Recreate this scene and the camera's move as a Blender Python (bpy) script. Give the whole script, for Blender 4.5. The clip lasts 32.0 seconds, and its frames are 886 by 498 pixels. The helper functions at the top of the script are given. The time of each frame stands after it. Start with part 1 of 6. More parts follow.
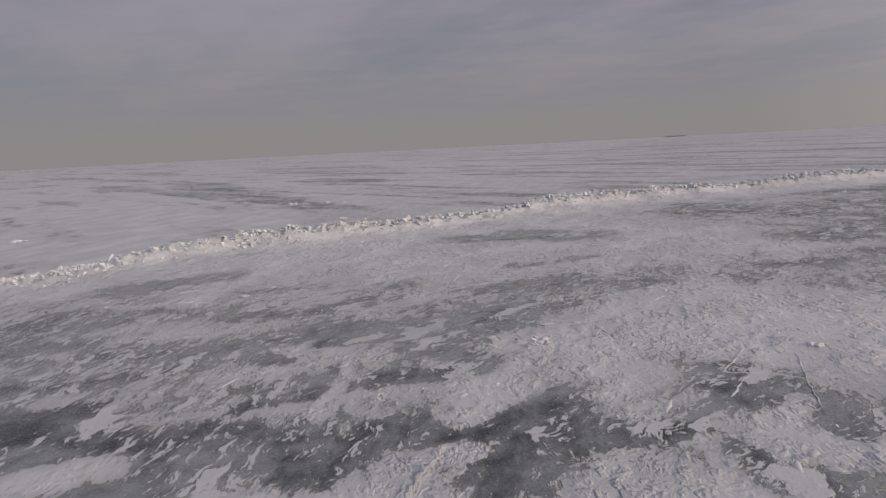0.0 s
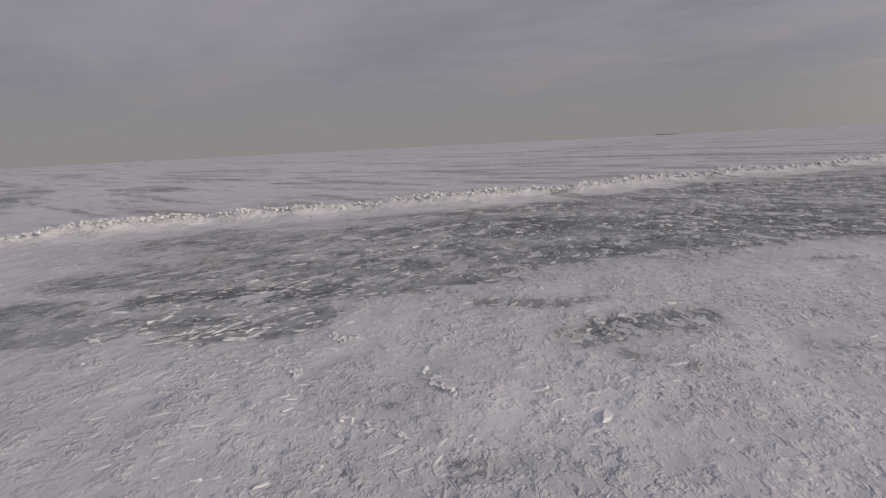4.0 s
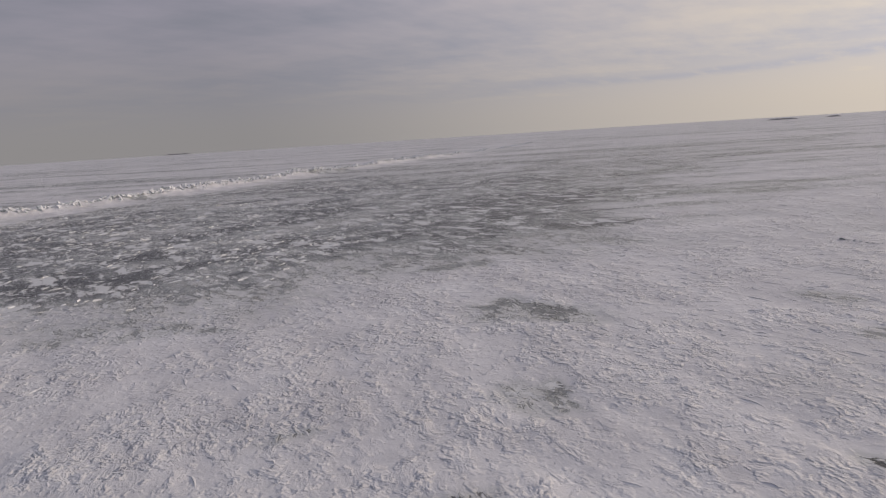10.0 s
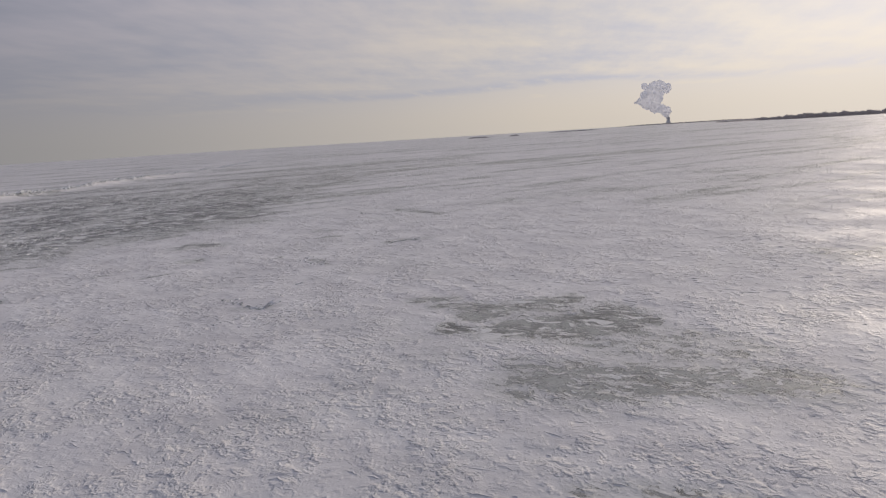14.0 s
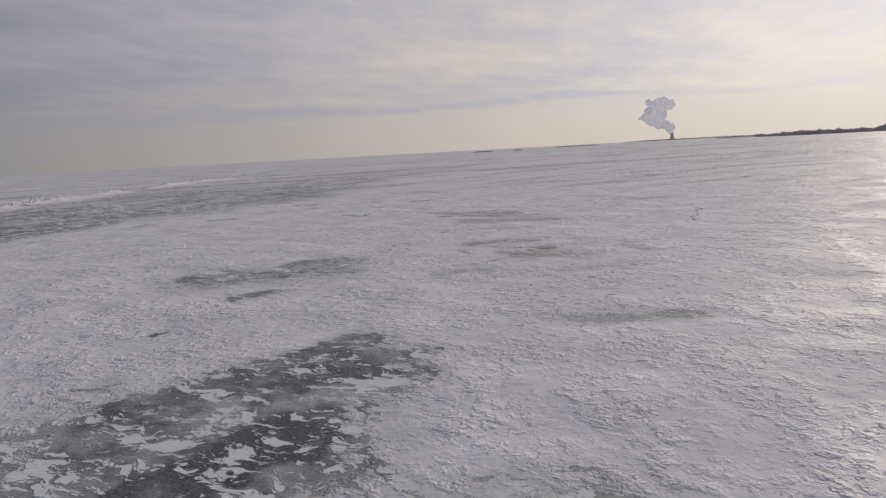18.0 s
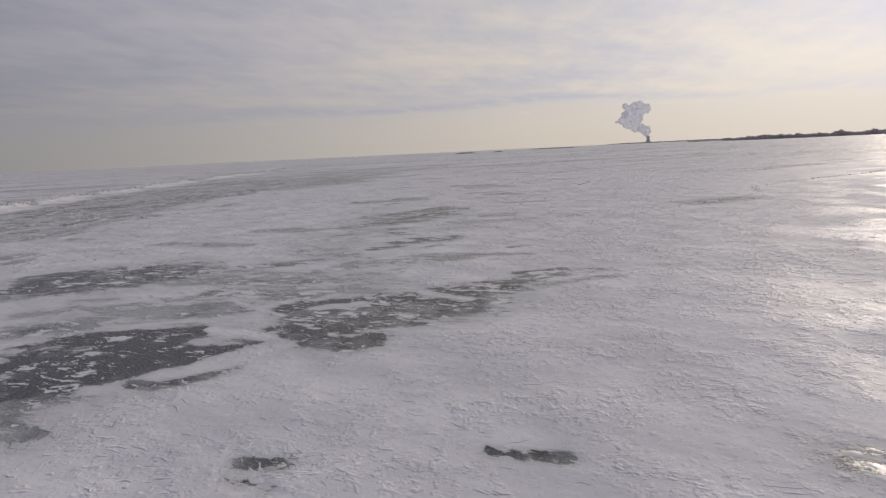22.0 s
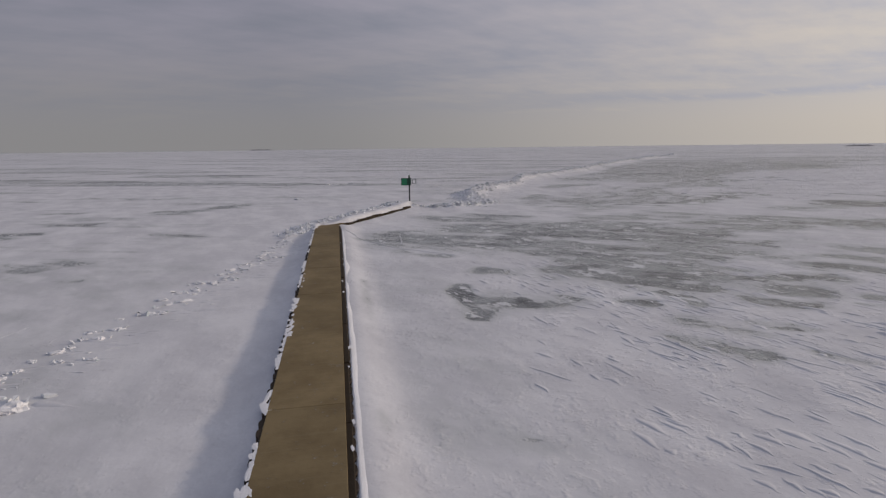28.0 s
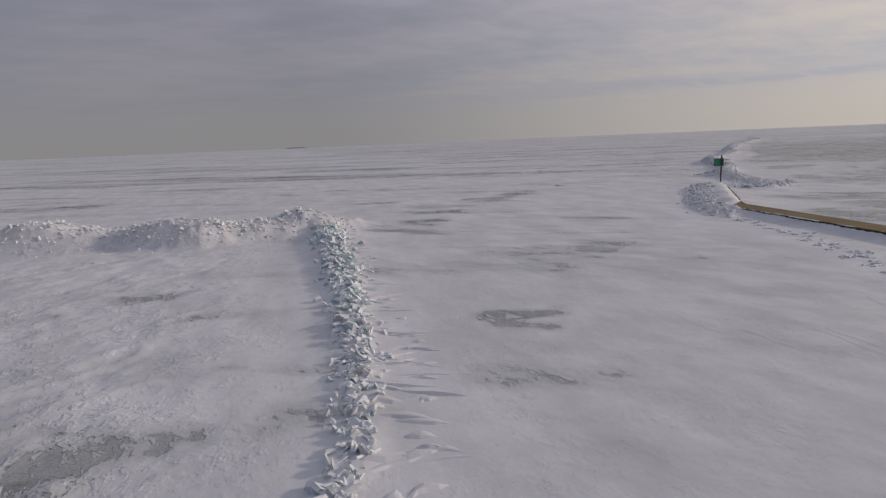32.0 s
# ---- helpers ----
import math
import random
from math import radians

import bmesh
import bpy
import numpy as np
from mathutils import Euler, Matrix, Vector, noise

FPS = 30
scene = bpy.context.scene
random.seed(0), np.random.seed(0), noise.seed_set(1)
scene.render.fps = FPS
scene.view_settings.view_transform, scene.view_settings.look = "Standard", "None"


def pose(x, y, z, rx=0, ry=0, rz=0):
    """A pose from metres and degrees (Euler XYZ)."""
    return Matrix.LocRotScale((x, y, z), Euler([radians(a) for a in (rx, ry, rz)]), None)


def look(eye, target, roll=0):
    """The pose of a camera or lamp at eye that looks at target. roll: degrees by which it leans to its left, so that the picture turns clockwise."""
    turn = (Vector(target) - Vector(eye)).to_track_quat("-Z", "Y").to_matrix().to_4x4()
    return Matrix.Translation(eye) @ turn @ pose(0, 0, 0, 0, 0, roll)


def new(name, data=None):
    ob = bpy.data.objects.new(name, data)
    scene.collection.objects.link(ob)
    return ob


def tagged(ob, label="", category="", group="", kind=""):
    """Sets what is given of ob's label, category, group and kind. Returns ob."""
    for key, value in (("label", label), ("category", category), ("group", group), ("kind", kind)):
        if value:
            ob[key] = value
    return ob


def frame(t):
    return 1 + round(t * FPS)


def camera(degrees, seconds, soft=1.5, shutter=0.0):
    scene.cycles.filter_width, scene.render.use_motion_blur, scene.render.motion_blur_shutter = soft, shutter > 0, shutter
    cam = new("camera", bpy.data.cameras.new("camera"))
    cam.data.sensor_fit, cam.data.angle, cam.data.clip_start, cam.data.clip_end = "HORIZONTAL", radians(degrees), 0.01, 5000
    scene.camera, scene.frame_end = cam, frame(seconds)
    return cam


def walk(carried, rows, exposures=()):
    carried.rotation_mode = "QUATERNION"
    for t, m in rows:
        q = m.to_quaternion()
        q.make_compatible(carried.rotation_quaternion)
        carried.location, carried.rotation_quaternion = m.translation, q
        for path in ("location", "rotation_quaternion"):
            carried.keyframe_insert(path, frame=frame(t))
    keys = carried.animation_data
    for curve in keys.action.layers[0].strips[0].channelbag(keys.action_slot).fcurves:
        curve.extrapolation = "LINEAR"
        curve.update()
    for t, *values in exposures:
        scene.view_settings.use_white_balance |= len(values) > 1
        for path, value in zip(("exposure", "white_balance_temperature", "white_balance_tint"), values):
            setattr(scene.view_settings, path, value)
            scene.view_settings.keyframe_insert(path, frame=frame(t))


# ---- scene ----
cam = camera(77.0, 32.0, 1.3)
PATH = [
    (0.0, -0.00, 0.00, 7.13, 79.66, 2.89, 22.20),
    (0.5, 5.18, 2.49, 7.14, 79.73, 2.94, 22.16),
    (1.0, 10.31, 5.03, 7.13, 79.81, 2.88, 22.16),
    (1.5, 15.31, 7.87, 7.12, 79.81, 2.98, 22.37),
    (2.0, 20.52, 10.45, 7.17, 79.71, 2.89, 22.26),
    (2.5, 25.64, 13.39, 7.02, 79.50, 2.99, 22.02),
    (3.0, 30.92, 15.75, 7.07, 79.47, 2.78, 21.73),
    (3.5, 36.58, 18.32, 7.21, 79.39, 2.80, 21.76),
    (4.0, 42.32, 21.16, 7.29, 79.43, 2.88, 22.03),
    (4.5, 48.14, 24.18, 7.36, 79.37, 3.11, 22.28),
    (5.0, 54.16, 28.01, 7.36, 79.33, 3.07, 23.01),
    (5.5, 60.03, 32.19, 7.31, 79.32, 2.88, 23.88),
    (6.0, 65.37, 36.25, 7.22, 79.36, 2.63, 24.58),
    (6.5, 69.81, 39.75, 7.17, 79.46, 2.43, 24.75),
    (7.0, 72.98, 42.21, 7.25, 79.61, 2.39, 24.09),
    (7.3, 74.59, 43.11, 7.20, 79.48, 3.12, 16.30),
    (7.4, 75.26, 43.20, 7.14, 78.81, 3.47, 4.90),
    (7.5, 75.74, 43.27, 7.09, 77.95, 4.32, -6.30),
    (8.0, 76.52, 43.99, 6.83, 77.60, 4.26, -16.09),
    (8.5, 76.95, 44.45, 6.59, 77.50, 4.31, -23.98),
    (9.0, 77.14, 44.77, 6.40, 78.06, 3.93, -23.67),
    (9.5, 76.85, 44.11, 6.32, 78.34, 3.71, -23.43),
    (10.0, 76.10, 42.11, 6.61, 78.64, 3.49, -24.15),
    (10.5, 74.93, 39.12, 7.33, 79.09, 3.29, -24.11),
    (11.0, 73.38, 35.35, 7.74, 79.36, 3.16, -23.35),
    (11.5, 71.76, 31.27, 7.83, 79.36, 3.29, -25.43),
    (12.0, 70.09, 26.88, 7.82, 79.55, 3.29, -24.28),
    (12.5, 68.23, 22.19, 7.93, 79.52, 3.17, -24.17),
    (13.0, 66.81, 18.33, 8.31, 79.50, 2.97, -25.18),
    (13.2, 66.62, 17.00, 8.39, 79.27, 3.49, -31.90),
    (13.3, 66.45, 16.34, 8.40, 78.81, 3.70, -41.80),
    (13.4, 66.23, 15.69, 8.39, 78.29, 3.87, -50.56),
    (14.0, 63.93, 11.93, 8.13, 78.59, 3.44, -50.51),
    (14.5, 61.55, 8.85, 7.95, 78.85, 3.14, -50.42),
    (15.0, 58.74, 5.80, 7.82, 79.09, 2.94, -50.28),
    (15.5, 55.51, 2.79, 7.72, 79.31, 2.91, -50.08),
    (16.0, 51.86, -0.21, 7.56, 79.49, 3.07, -49.82),
    (16.5, 47.74, -3.44, 7.42, 79.56, 2.97, -49.71),
    (17.0, 43.38, -6.87, 7.36, 79.79, 2.98, -49.62),
    (17.5, 38.77, -10.41, 7.31, 79.92, 2.90, -49.67),
    (18.0, 34.22, -13.81, 7.23, 80.04, 3.05, -49.86),
    (18.5, 29.25, -17.37, 7.18, 80.06, 3.05, -50.68),
    (19.0, 24.03, -20.94, 7.23, 80.03, 2.74, -50.87),
    (19.5, 18.75, -24.55, 7.20, 80.05, 2.72, -50.88),
    (20.0, 13.50, -28.10, 7.13, 80.07, 2.90, -51.31),
    (20.5, 8.15, -31.45, 7.05, 80.12, 2.70, -51.60),
    (21.0, 2.47, -35.10, 7.12, 80.14, 2.59, -51.63),
    (21.5, -3.23, -38.86, 7.24, 80.11, 2.73, -51.89),
    (22.0, -9.12, -42.71, 7.19, 80.08, 2.69, -51.77),
    (22.5, -14.95, -46.35, 7.06, 80.06, 2.65, -51.77),
    (23.0, -20.51, -49.80, 7.24, 80.09, 2.46, -51.81),
    (23.5, -25.69, -52.32, 7.55, 80.21, 2.13, -51.64),
    (24.0, -31.72, -53.94, 7.54, 80.07, 1.67, -51.66),
    (24.5, -38.03, -54.07, 7.34, 79.99, 1.41, -52.82),
    (25.0, -43.79, -53.41, 7.15, 80.17, 1.02, -46.25),
    (25.5, -50.32, -53.03, 7.18, 80.17, 1.00, -41.44),
    (26.0, -54.37, -52.31, 7.30, 80.20, 0.77, -33.36),
    (26.5, -57.03, -51.42, 7.41, 80.21, 0.50, -24.97),
    (27.0, -59.40, -50.56, 7.45, 80.12, 0.36, -19.20),
    (27.5, -62.57, -49.91, 7.41, 79.88, 0.51, -19.03),
    (28.0, -66.42, -49.42, 7.36, 79.64, 0.66, -18.86),
    (28.5, -71.02, -48.33, 7.42, 79.55, 0.93, -18.87),
    (29.0, -75.78, -46.74, 7.52, 79.54, 1.25, -18.70),
    (29.5, -80.46, -45.43, 7.61, 79.47, 1.32, -18.39),
    (30.0, -84.96, -44.03, 7.62, 79.23, 1.48, -17.61),
    (30.5, -89.20, -42.49, 7.53, 79.11, 1.58, -17.37),
    (31.0, -93.09, -40.89, 7.39, 79.00, 1.82, -17.32),
    (31.5, -96.30, -39.52, 7.21, 79.06, 2.05, -16.34),
    (32.0, -98.51, -38.68, 7.05, 79.05, 2.34, -16.03),
]
walk(cam, [(r[0], pose(*r[1:])) for r in PATH],
     [(0.0, -0.35, 6730, 16), (7.0, -0.35, 6730, 16), (9.0, -0.28, 6700, 16), (13.0, -0.28, 6580, 16), (14.0, -0.30, 6560, 15), (25.0, -0.31, 6540, 15), (28.0, -0.39, 6500, 15), (32.0, -0.39, 6500, 15)])

# ---- world, sun ----
SUN_AZ, SUN_EL = 95.0, 17.0        # clockwise from +y, above the horizon
sun_dir = Vector((math.sin(radians(SUN_AZ)) * math.cos(radians(SUN_EL)),
                  math.cos(radians(SUN_AZ)) * math.cos(radians(SUN_EL)), math.sin(radians(SUN_EL))))


class Nodes:
    """Short hand for building a node tree."""

    def __init__(self, tree):
        self.t = tree
        tree.nodes.clear()

    def n(self, kind, **props):
        node = self.t.nodes.new(kind)
        for k, v in props.items():
            if k == "operation":
                node.operation = v
            elif k == "blend":
                node.blend_type = v
            elif k == "dims":
                node.noise_dimensions = v
            elif k == "feature":
                node.feature = v
            elif k == "name":
                node.attribute_name = v
        return node

    def link(self, a, b):
        self.t.links.new(a, b)

    def put(self, sock, v):
        if isinstance(v, bpy.types.NodeSocket):
            self.link(v, sock)
        else:
            sock.default_value = v

    def math(self, op, a, b=0.0, c=0.0, clamp=False):
        m = self.n("ShaderNodeMath", operation=op)
        m.use_clamp = clamp
        for s, v in zip(m.inputs, (a, b, c)):
            self.put(s, v)
        return m.outputs[0]

    def vmath(self, op, a, b):
        m = self.n("ShaderNodeVectorMath", operation=op)
        self.put(m.inputs[0], a)
        self.put(m.inputs[1], b)
        return m.outputs["Value"] if op in ("DOT_PRODUCT", "LENGTH") else m.outputs[0]

    def mix(self, f, a, b, blend="MIX"):
        m = self.n("ShaderNodeMix", blend=blend)
        m.data_type = "RGBA"
        m.blend_type = blend
        self.put(m.inputs[0], f)
        self.put(m.inputs[6], a)
        self.put(m.inputs[7], b)
        return m.outputs[2]

    def fmix(self, f, a, b):
        m = self.n("ShaderNodeMix")
        self.put(m.inputs[0], f)
        self.put(m.inputs[2], a)
        self.put(m.inputs[3], b)
        return m.outputs[0]

    def step(self, v, lo, hi, a=0.0, b=1.0):
        m = self.n("ShaderNodeMapRange")
        m.interpolation_type = "SMOOTHSTEP"
        for s, x in zip(m.inputs, (v, lo, hi, a, b)):
            self.put(s, x)
        return m.outputs[0]

    def noise(self, vec, scale, detail=3.0, rough=0.55, out=0):
        m = self.n("ShaderNodeTexNoise")
        self.put(m.inputs["Vector"], vec)
        m.inputs["Scale"].default_value = scale
        m.inputs["Detail"].default_value = detail
        m.inputs["Roughness"].default_value = rough
        return m.outputs[out]

    def mapping(self, vec, rot=(0, 0, 0), scale=(1, 1, 1), loc=(0, 0, 0)):
        m = self.n("ShaderNodeMapping")
        self.put(m.inputs[0], vec)
        m.vector_type = "TEXTURE"
        m.inputs[1].default_value = loc
        m.inputs[2].default_value = [radians(a) for a in rot]
        m.inputs[3].default_value = [1 / a for a in scale]
        return m.outputs[0]


world = bpy.data.worlds.new("winter_sky")
scene.world = world
world.use_nodes = True
W = Nodes(world.node_tree)
wdir = W.n("ShaderNodeTexCoord").outputs["Generated"]
sky = W.n("ShaderNodeTexSky")
sky.sky_type = "NISHITA"
sky.sun_disc = False
sky.sun_elevation, sky.sun_rotation = radians(SUN_EL), radians(SUN_AZ)
sky.dust_density, sky.air_density, sky.ozone_density = 2.0, 1.0, 1.5
sep = W.n("ShaderNodeSeparateXYZ")
W.link(wdir, sep.inputs[0])
up = W.math("MAXIMUM", sep.outputs[2], 0.0)
toward = W.math("MAXIMUM", W.vmath("DOT_PRODUCT", wdir, sun_dir), 0.0)
# thin high cloud: bands in a flat layer seen in perspective
flat = W.math("ADD", up, 0.10)
cloud_xy = W.n("ShaderNodeCombineXYZ")
W.link(W.math("DIVIDE", sep.outputs[0], flat), cloud_xy.inputs[0])
W.link(W.math("DIVIDE", sep.outputs[1], flat), cloud_xy.inputs[1])
band = W.noise(W.mapping(cloud_xy.outputs[0], (0, 0, -35), (0.45, 1.0, 1)), 0.75, 5.0, 0.55)
puff = W.noise(W.mapping(cloud_xy.outputs[0], (0, 0, 20), (0.8, 1.6, 1), (3.1, 1.7, 0)), 2.6, 4.0, 0.6)
cover = W.step(W.math("ADD", W.math("MULTIPLY", band, 0.75), W.math("MULTIPLY", puff, 0.25)), 0.27, 0.66)
cover = W.math("MAXIMUM", cover, W.step(up, 0.16, 0.02, 0.0, 1.0))
# a long thin gap in the cloud low over the lake
gap = W.math("ADD", sep.outputs[2], W.math("MULTIPLY", W.math("SUBTRACT", W.noise(W.mapping(wdir, (0, 0, 0), (2.0, 2.0, 6.0)), 1.6, 3.0), 0.5), 0.05))
gap = W.math("MULTIPLY", W.step(W.math("ABSOLUTE", W.math("SUBTRACT", gap, 0.074)), 0.011, 0.0), W.step(puff, 0.30, 0.55))
cover = W.math("SUBTRACT", cover, W.math("MULTIPLY", gap, W.step(toward, 0.2, 0.75, 0.1, 0.42)), clamp=True)
glow = W.math("ADD", W.math("MULTIPLY", W.math("POWER", toward, 1.35), 1.10), W.math("MULTIPLY", W.math("POWER", toward, 9.0), 0.50))
grey = W.mix(W.step(up, 0.0, 0.26), (0.490, 0.493, 0.488, 1), (0.580, 0.574, 0.680, 1))
grey = W.mix(W.step(up, 0.34, 0.75), grey, (0.31, 0.43, 0.66, 1))
warm = W.mix(W.math("MINIMUM", W.math("MULTIPLY", glow, 1.15), 1.0), grey, (0.622, 0.578, 0.495, 1))
cloud_col = W.mix(1.0, warm, W.math("ADD", 1.0, W.math("MULTIPLY", glow, 1.25)), "MULTIPLY")
cloud_col = W.mix(1.0, cloud_col, W.fmix(W.math("MINIMUM", glow, 1.0), 1.0, W.step(up, 0.0, 0.13, 0.86, 1.0)), "MULTIPLY")
clear = W.mix(1.0, sky.outputs[0], (0.040, 0.043, 0.050, 1), "MULTIPLY")
clear = W.mix(0.8, clear, W.mix(1.0, (0.480, 0.512, 0.598, 1), W.math("ADD", 1.0, W.math("MULTIPLY", glow, 1.1)), "MULTIPLY"))
sky_col = W.mix(cover, clear, cloud_col)
bg = W.n("ShaderNodeBackground")
W.link(sky_col, bg.inputs[0])
bg.inputs[1].default_value = 0.64
W.link(bg.outputs[0], W.n("ShaderNodeOutputWorld").inputs[0])

sun = new("sun", bpy.data.lights.new("sun", "SUN"))
sun.data.energy, sun.data.angle, sun.data.color = 2.2, radians(4.0), (1.0, 0.885, 0.72)
sun.matrix_world = look(sun_dir * 100, (0, 0, 0))


# ---- materials ----
def material(name):
    m = bpy.data.materials.new(name)
    m.use_nodes = True
    k = Nodes(m.node_tree)
    b = k.n("ShaderNodeBsdfPrincipled")
    k.link(b.outputs[0], k.n("ShaderNodeOutputMaterial").inputs[0])
    return m, k, b


def bump(k, b, height, strength, dist):
    n = k.n("ShaderNodeBump")
    n.inputs["Strength"].default_value = strength
    n.inputs["Distance"].default_value = dist
    k.link(height, n.inputs["Height"])
    k.link(n.outputs[0], b.inputs["Normal"])


def plain(name, colour, rough, spread=0.25, size=3.0, metal=0.0, relief=0.3, dist=0.02):
    """A weathered surface: two scales of tone, a fine grain, and a shift per object."""
    m, k, b = material(name)
    pos = k.n("ShaderNodeNewGeometry").outputs["Position"]
    rnd = k.n("ShaderNodeObjectInfo").outputs["Random"]
    big, fine = k.noise(pos, size, 3.0), k.noise(pos, size * 14, 3.0)
    tone = k.math("ADD", k.math("MULTIPLY", k.math("SUBTRACT", big, 0.5), spread * 2), k.math("MULTIPLY", k.math("SUBTRACT", fine, 0.5), spread))
    tone = k.math("ADD", tone, k.math("MULTIPLY", k.math("SUBTRACT", rnd, 0.5), spread * 0.8))
    c = k.mix(1.0, (*colour, 1), k.math("ADD", 1.0, tone), "MULTIPLY")
    k.link(c, b.inputs["Base Color"])
    k.put(b.inputs["Roughness"], k.math("ADD", rough, k.math("MULTIPLY", tone, 0.25), clamp=True))
    b.inputs["Metallic"].default_value = metal
    b.inputs["Specular IOR Level"].default_value = 0.5 if rough < 0.7 else 0.15
    bump(k, b, fine, relief, dist)
    return m


def ice_block_material(name, blue, snowy):
    """Broken lake ice: glassy blue-green slabs with snow caught on the upward faces."""
    m, k, b = material(name)
    geo = k.n("ShaderNodeNewGeometry")
    pos, nor = geo.outputs["Position"], geo.outputs["Normal"]
    sepn = k.n("ShaderNodeSeparateXYZ")
    k.link(nor, sepn.inputs[0])
    isl = geo.outputs["Random Per Island"]
    rnd = k.math("FRACT", k.math("ADD", isl, k.n("ShaderNodeObjectInfo").outputs["Random"]))
    n1, n2 = k.noise(pos, 2.2, 4.0), k.noise(pos, 14.0, 3.0)
    top = k.math("ADD", sepn.outputs[2], k.math("MULTIPLY", k.math("SUBTRACT", n1, 0.5), 1.1))
    snow = k.math("MAXIMUM", k.step(top, 0.55 - snowy * 0.7, 0.85 - snowy * 0.7), k.step(rnd, 1.0 - snowy * 0.6, 1.04 - snowy * 0.6))
    clear = k.mix(rnd, (*blue, 1), (blue[0] * 1.5, blue[1] * 1.3, blue[2] * 1.25, 1))
    clear = k.mix(k.step(n2, 0.45, 0.7), clear, (0.52, 0.60, 0.62, 1))
    k.link(k.mix(snow, clear, (0.73, 0.73, 0.75, 1)), b.inputs["Base Color"])
    k.put(b.inputs["Roughness"], k.fmix(snow, 0.28, 0.8))
    b.inputs["IOR"].default_value = 1.31
    bump(k, b, k.math("ADD", n1, k.math("MULTIPLY", n2, 0.5)), 0.5, 0.05)
    return m


def lake_material():
    """Wind-packed snow over lake ice. 'bare' says how far the wind has swept the ice, 'dark' how clear it froze, 'wild'
    where streaks run far out on the lake and grey it like haze.
    """
    m, k, b = material("snow_on_lake_ice")
    pos = k.n("ShaderNodeNewGeometry").outputs["Position"]
    att = {a: k.n("ShaderNodeAttribute", name=a).outputs["Fac"] for a in ("bare", "dark", "wild", "crust", "rough", "early")}

    def spread(v, gain):
        return k.math("MULTIPLY", k.math("SUBTRACT", v, 0.5), gain)
    warp = k.vmath("ADD", pos, k.vmath("MULTIPLY", k.vmath("SUBTRACT", k.noise(pos, 0.9, 2.0, 0.5, 1), (0.5, 0.5, 0.5)), (0.9, 0.9, 0.0)))
    wind = k.mapping(warp, (0, 0, 8), (1.0, 0.36, 1.0))

    def laid(turn, stretch, scale, rough, shift=0.0):
        """Noise drawn out along the wind that laid the snow, which blew another way over the first stretch."""
        two = [k.noise(k.mapping(warp, (0, 0, a), (1.0, stretch, 1.0), (shift, shift * 2, 0)), scale, 5.0, rough) for a in (turn, turn - 46)]
        return k.fmix(att["early"], *two)
    streak = k.noise(wind, 1.5, 4.0, 0.6)
    shard = laid(26, 0.30, 1.9, 0.68)
    chip = laid(14, 0.42, 5.0, 0.66, 2.0)
    grain = k.noise(pos, 13.0, 4.0, 0.62)
    broad = k.noise(k.mapping(pos, (0, 0, -24), (0.20, 1.0, 1.0)), 0.16, 5.0, 0.62)
    broad2 = k.noise(k.mapping(pos, (0, 0, -30), (0.16, 1.0, 1.0), (31, 7, 0)), 0.035, 5.0, 0.65)
    far = k.math("ADD", k.math("MULTIPLY", k.step(broad, 0.47, 0.66), 0.46), k.math("MULTIPLY", k.step(broad2, 0.47, 0.64), 0.42))
    cov = k.math("ADD", att["bare"], k.math("MULTIPLY", far, att["wild"]))
    # one side of a patch is cut sharp by the wind, the other runs out under thin drift
    drifted = k.step(k.noise(k.mapping(pos, (0, 0, 10), (1.0, 0.5, 1.0), (9, 4, 0)), 0.55, 3.0, 0.55), 0.52, 0.68)
    smooth = k.step(att["rough"], 0.46, 0.30)
    fray = k.math("ADD", spread(streak, 0.75), k.math("ADD", spread(shard, 0.95), spread(chip, 0.80)))
    fray = k.math("ADD", fray, spread(grain, 0.32))
    banks = k.noise(k.mapping(warp, (0, 0, 44), (1.0, 0.40, 1.0), (6, 2, 0)), 0.55, 4.0, 0.5)
    calmed = k.math("ADD", k.math("MULTIPLY", fray, 0.50), spread(banks, 1.5))
    fray = k.fmix(smooth, fray, calmed)
    fray = k.math("MULTIPLY", fray, k.step(cov, 0.02, 0.40, 0.12, 1.0))
    fray = k.math("MULTIPLY", fray, k.fmix(drifted, 1.0, 0.7))
    v = k.math("ADD", cov, fray)
    half = k.math("ADD", k.fmix(drifted, 0.018, 0.07), k.math("MULTIPLY", smooth, 0.035))
    ice = k.step(v, k.math("SUBTRACT", 0.5, half), k.math("ADD", 0.5, half))
    veil = k.step(v, 0.06, 0.52)
    # snow: packed, specked in tone with the fine relief, greyer where it lies thin over the ice
    tone = k.noise(k.mapping(pos, (0, 0, 5), (1.0, 0.5, 1.0)), 0.4, 5.0, 0.65)
    snow = k.mix(k.step(tone, 0.32, 0.70), (0.595, 0.582, 0.604, 1), (0.735, 0.720, 0.735, 1))
    speck = k.math("ADD", 1.0, k.math("MULTIPLY", k.math("ADD", spread(grain, 0.26), k.math("ADD", spread(chip, 0.26), spread(streak, 0.12))), k.fmix(smooth, 1.0, 0.55)))
    snow = k.mix(1.0, snow, speck, "MULTIPLY")
    snow = k.mix(k.math("MULTIPLY", veil, 0.62), snow, (0.44, 0.45, 0.45, 1))
    # ice: pale frozen slush to clear dark ice, with frost and islands of snow frozen on
    clear = k.math("ADD", att["dark"], k.math("ADD", spread(streak, 0.6), spread(tone, 1.2)))
    clear = k.math("ADD", clear, k.math("MULTIPLY", k.math("SUBTRACT", v, 0.70), 0.75))
